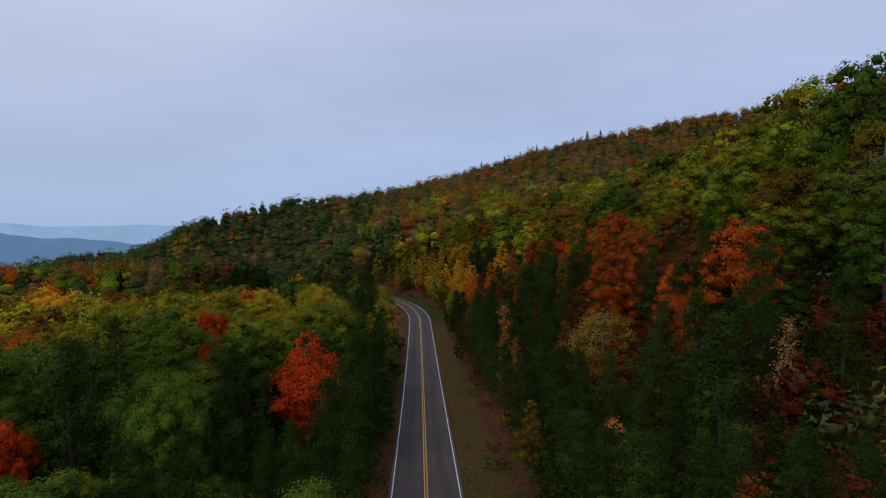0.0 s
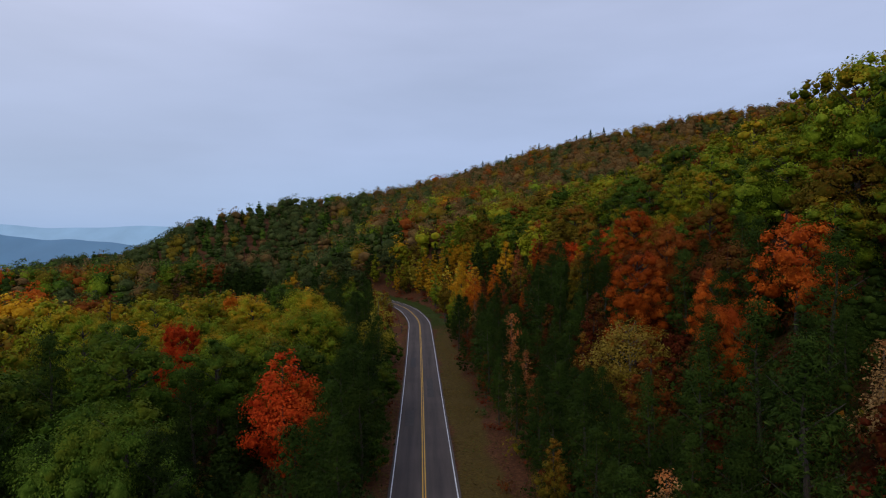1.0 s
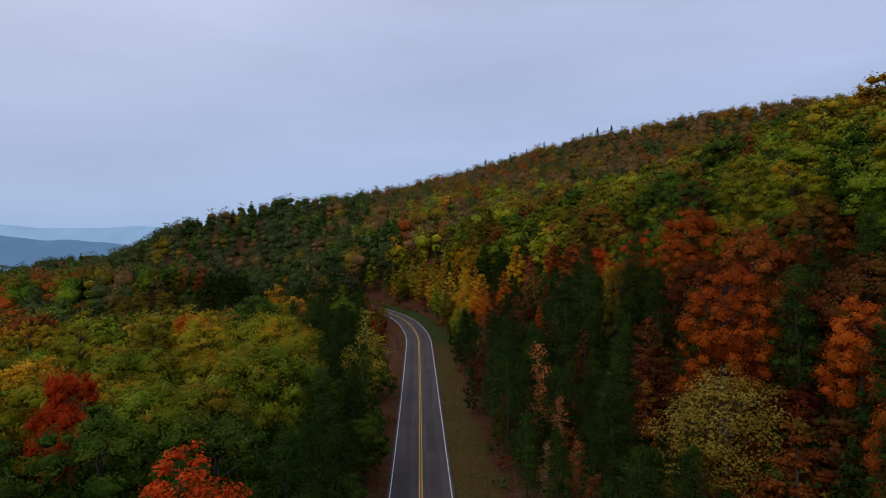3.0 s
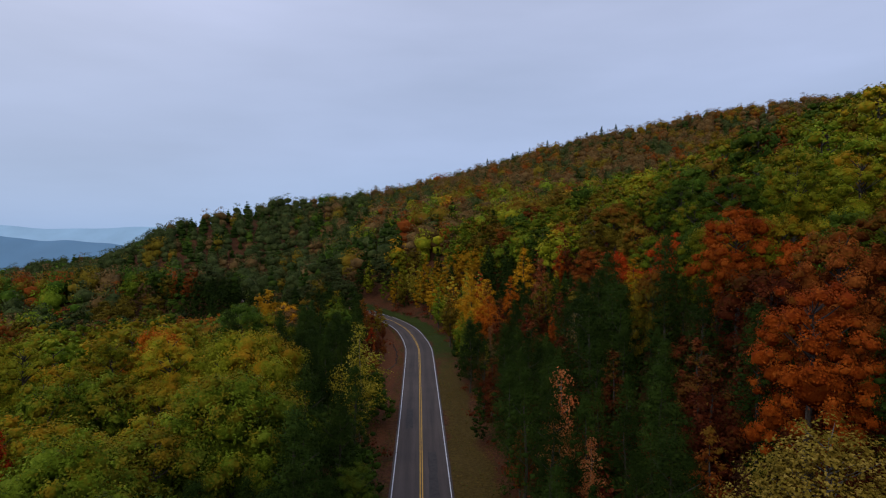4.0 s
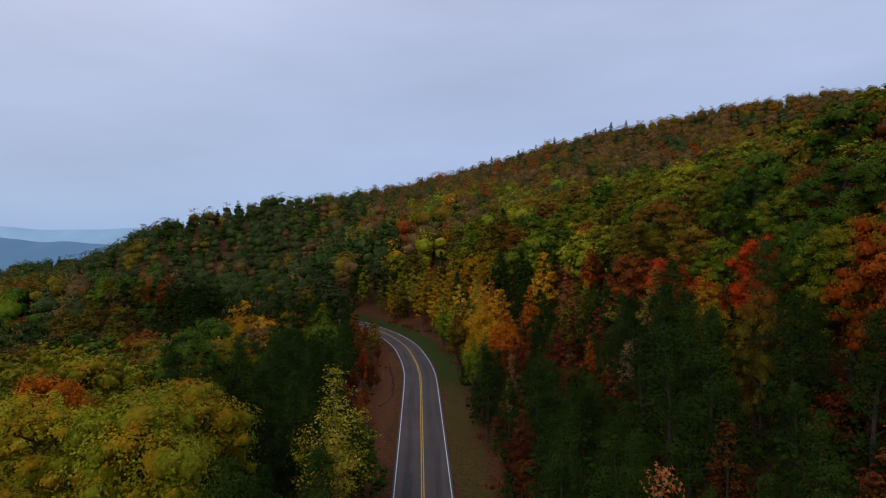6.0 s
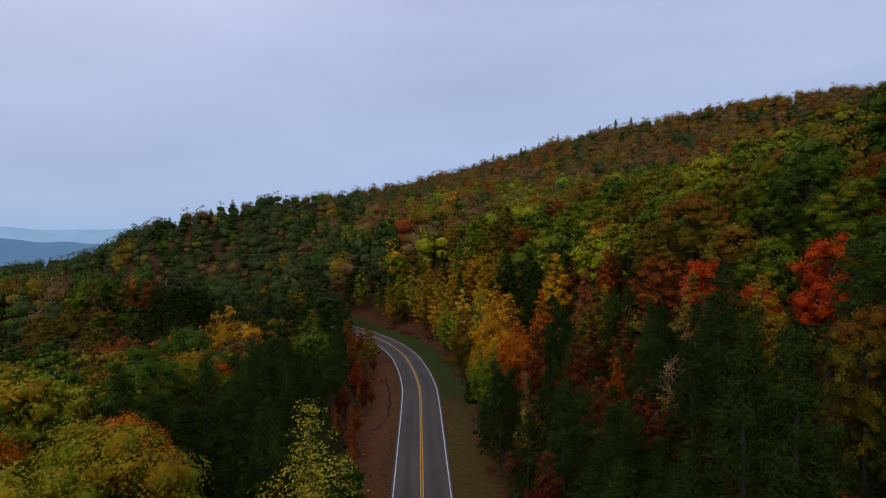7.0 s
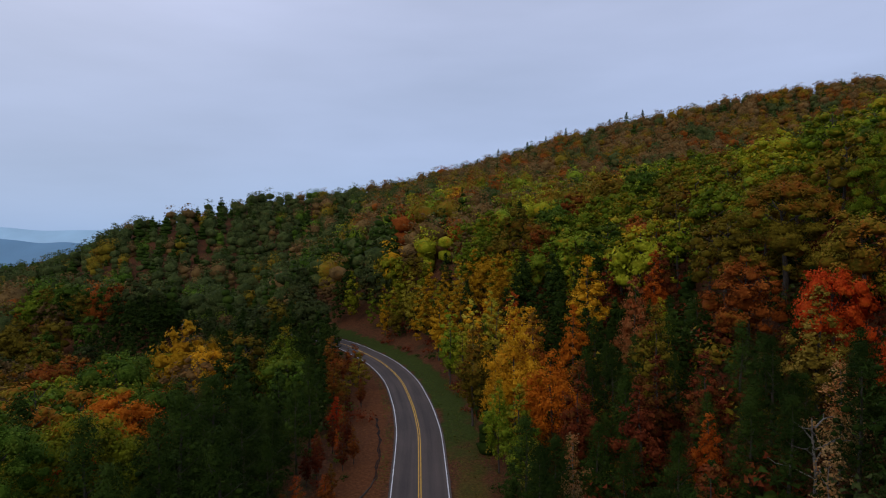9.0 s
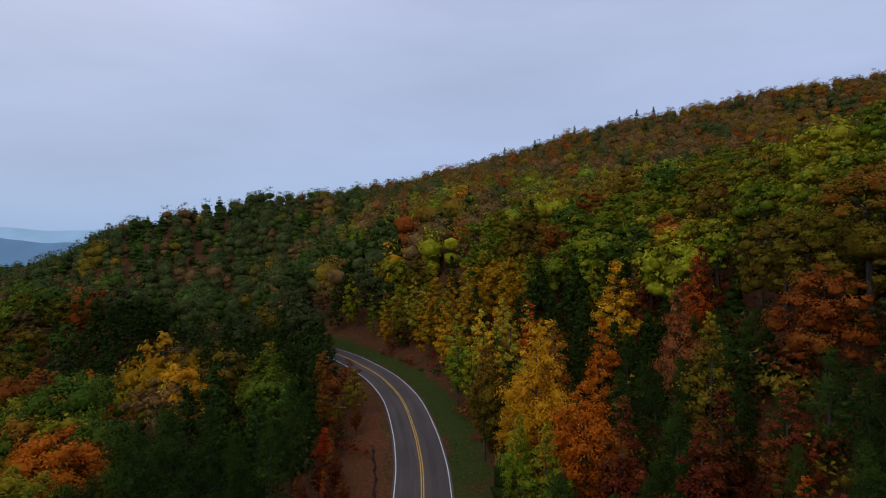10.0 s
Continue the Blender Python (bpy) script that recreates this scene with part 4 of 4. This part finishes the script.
for which, label in (("mid", "dense mixed autumn woods of pine and hardwood along the road"), ("far", "far mountainside woods in rust, olive and dark green"), ("bush", "low reddish and green undergrowth along the edge of the woods")):
    whole = merged([(v, t) for v, t, _ in joined[which]])
    index = np.concatenate([np.full(len(t), i) for _, t, i in joined[which]])
    kind = "undergrowth" if which == "bush" else "distant_woods"
    woods = new(kind, leafy_mesh(kind, whole, [LEAF[n] for n in names], index))
    tagged(woods, label, "undergrowth" if which == "bush" else "woods", kind="stuff")

# rough grass on the verges
GRASS = [leaf_material("dry_grass", (0.042, 0.027, 0.005), (0.092, 0.058, 0.010), (0.160, 0.100, 0.022), translucent=0.15),
         leaf_material("green_grass", (0.020, 0.030, 0.004), (0.050, 0.068, 0.009), (0.095, 0.115, 0.018), translucent=0.15)]
grng = np.random.default_rng(19)
count = 26000
along, right = grng.uniform(30, 262, count), grng.random(count) < 0.78
off = np.where(right, grng.uniform(3.65, 9.6, count), -grng.uniform(3.7, 5.0, count))
mx, my, ax, ay = (np.interp(along, RY, q) for q in (RX, RY, NX, NY))
tx, ty = mx + ax * off, my + ay * off
keep = np.sin(tx * 0.9 + 3 * np.sin(ty * 0.31)) + np.sin(ty * 0.47) + grng.uniform(-1.2, 1.2, count) > -0.9
tx, ty, along, off = tx[keep], ty[keep], along[keep], off[keep]
n = len(tx)
foot = np.stack([tx, ty, land(tx, ty) - 0.03], 1)
turn, tall, lean = grng.uniform(0, 6.283, n), grng.uniform(0.05, 0.16, n), grng.normal(size=(n, 2)) * 0.2
half = np.stack([np.cos(turn), np.sin(turn), 0 * turn], 1) * grng.uniform(0.05, 0.14, n)[:, None]
tip = foot + np.stack([lean[:, 0], lean[:, 1], tall], 1)
flip = np.where(np.cross(2 * half, tip - foot + half)[:, 2:] < 0, -1.0, 1.0)
blades = np.stack([foot - half * flip, foot + half * flip, tip], 1).reshape(-1, 3)
up = np.tile((0.0, 0.0, 1.0), (len(blades), 1))
lush = (grng.random(n) < 0.15 + 0.75 * step(140, 205, along)).astype(int)
grass = new("verge_grass", leafy_mesh("verge_grass", (np.concatenate([blades, up], 1), np.arange(3 * n).reshape(-1, 3)), GRASS, lush))
tagged(grass, "short rough dry and green grass along the road's edges", "grass", kind="stuff")

# ---- ridges on the horizon, blue haze painted in ----
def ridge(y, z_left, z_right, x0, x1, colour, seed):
    m, nodes, links, bsdf = material("painted_haze_hills")
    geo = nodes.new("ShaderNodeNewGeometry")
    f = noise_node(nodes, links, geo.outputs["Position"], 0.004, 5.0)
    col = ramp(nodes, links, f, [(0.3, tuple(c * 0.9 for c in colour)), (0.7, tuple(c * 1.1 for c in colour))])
    # air haze painted in as blue emission, though hills give no light
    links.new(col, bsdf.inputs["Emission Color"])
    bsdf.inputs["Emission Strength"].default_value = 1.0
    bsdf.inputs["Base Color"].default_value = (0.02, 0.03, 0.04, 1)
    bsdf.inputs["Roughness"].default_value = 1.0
    n, rows, faces = 90, [], []
    for i in range(n + 1):
        t = i / n
        x = x0 + (x1 - x0) * t
        top = z_left + (z_right - z_left) * t + 22 * math.sin(t * 7 + seed) + 9 * math.sin(t * 23 + 2 * seed) + 3 * math.sin(t * 61)
        rows += [(x, y - 900, -420), (x, y - 350, top * 0.4 - 160), (x, y, top), (x, y + 400, top - 200)]
    for i in range(n):
        for j in range(3):
            faces.append((i * 4 + j, (i + 1) * 4 + j, (i + 1) * 4 + j + 1, i * 4 + j + 1))
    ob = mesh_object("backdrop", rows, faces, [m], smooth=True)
    return tagged(ob, "mountain ridges far across the valley, blue haze painted into their glow", "hills", kind="structure")


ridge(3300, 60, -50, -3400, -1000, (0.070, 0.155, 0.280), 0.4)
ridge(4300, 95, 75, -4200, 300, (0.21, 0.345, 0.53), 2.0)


# ---- bare limbs, the washed-out rill and the fallen branch on the bank ----
def limb_mesh(name, pieces, mat, sides=6):
    bm = bmesh.new()
    for a, b, ra, rb in pieces:
        limb(bm, a, b, ra, rb, sides)
    me = bpy.data.meshes.new(name)
    bm.to_mesh(me)
    bm.free()
    me.materials.append(mat)
    return me


def dead_tree(x, y, height, seed):
    """A bare, pale tree: a forked trunk and crooked limbs with twigs."""
    r = random.Random(seed)
    tree = new("dead_tree")
    tree.location = (x, y, float(land(x, y)))
    tagged(tree, "bare dead tree with crooked pale grey limbs on the slope", "tree", "dead trees on the slope")
    h = height
    stem = [((0, 0, -0.8), (0.15, 0, h * 0.5), 0.2, 0.14), ((0.15, 0, h * 0.49), (-0.1, 0.2, h), 0.14, 0.03)]
    part = new("trunk", limb_mesh("trunk", stem, PALE_BARK, 8))
    part.parent = tree
    for k in range(9):
        t = 0.38 + 0.6 * k / 9
        a = k * 2.4 + r.uniform(-0.5, 0.5)
        length = h * (0.42 - 0.26 * t) * r.uniform(0.8, 1.2)
        p = Vector((0.05, 0.05, h * t))
        q = p + Vector((math.cos(a) * length, math.sin(a) * length, length * r.uniform(0.2, 0.7)))
        m = p.lerp(q, 0.55) + Vector((0, 0, 0.2))
        e = m + Vector((math.cos(a + 0.8), math.sin(a + 0.8), 0.6)) * length * 0.4
        f = q + Vector((math.cos(a - 0.6), math.sin(a - 0.6), 0.3)) * length * 0.25
        ob = new("limb", limb_mesh("limb", [(p, m, 0.07, 0.05), (m, q, 0.05, 0.025), (m, e, 0.03, 0.012), (q, f, 0.025, 0.01)], PALE_BARK, 5))
        ob.parent = tree
    return tree


dead_tree(40.5, 54, 17, 1)
dead_tree(43.5, 60, 15, 2)
dead_tree(23.0, 149, 8, 3)

rill = [(-12.3, 174.3), (-12.6, 181), (-13.3, 188), (-14.1, 193), (-15.0, 198)]
way = spline([(x, y, 0.0) for x, y in rill], 8)
rows, faces = [], []
for i, (x, y, _) in enumerate(way):
    w = 0.16 + 0.07 * math.sin(i * 1.3) + 0.05 * math.sin(i * 2.9)
    x += 0.12 * math.sin(i * 0.9)
    for k, sink in ((-1.0, 0.0), (0.0, -0.05), (1.0, 0.0)):
        rows.append((x + k * w, y, float(land(x + k * w, y)) + 0.05 + sink))
for i in range(len(way) - 1):
    for j in range(2):
        faces.append((3 * i + j, 3 * i + j + 1, 3 * i + j + 4, 3 * i + j + 3))
ditch = mesh_object("ditch", rows, faces, [MUD])
tagged(ditch, "narrow dark rill washed into the red bank", "ditch", kind="structure")

spots = [Vector((x, y, float(land(x, y)) + 0.1)) for x, y in ((-13.6, 168.2), (-13.0, 170.3), (-12.5, 172.4), (-12.3, 174.4))]
log = [(a, b, 0.11 - 0.02 * i, 0.10 - 0.02 * i) for i, (a, b) in enumerate(zip(spots, spots[1:]))]
log += [(spots[0], spots[0] + Vector((-0.5, -0.5, 0.15)), 0.08, 0.03), (spots[1], spots[1] + Vector((0.6, 0.5, 0.2)), 0.04, 0.015)]
tagged(new("fallen_branch", limb_mesh("fallen_branch", log, BARK)), "crooked brown fallen branch lying on the red bank", "branch")
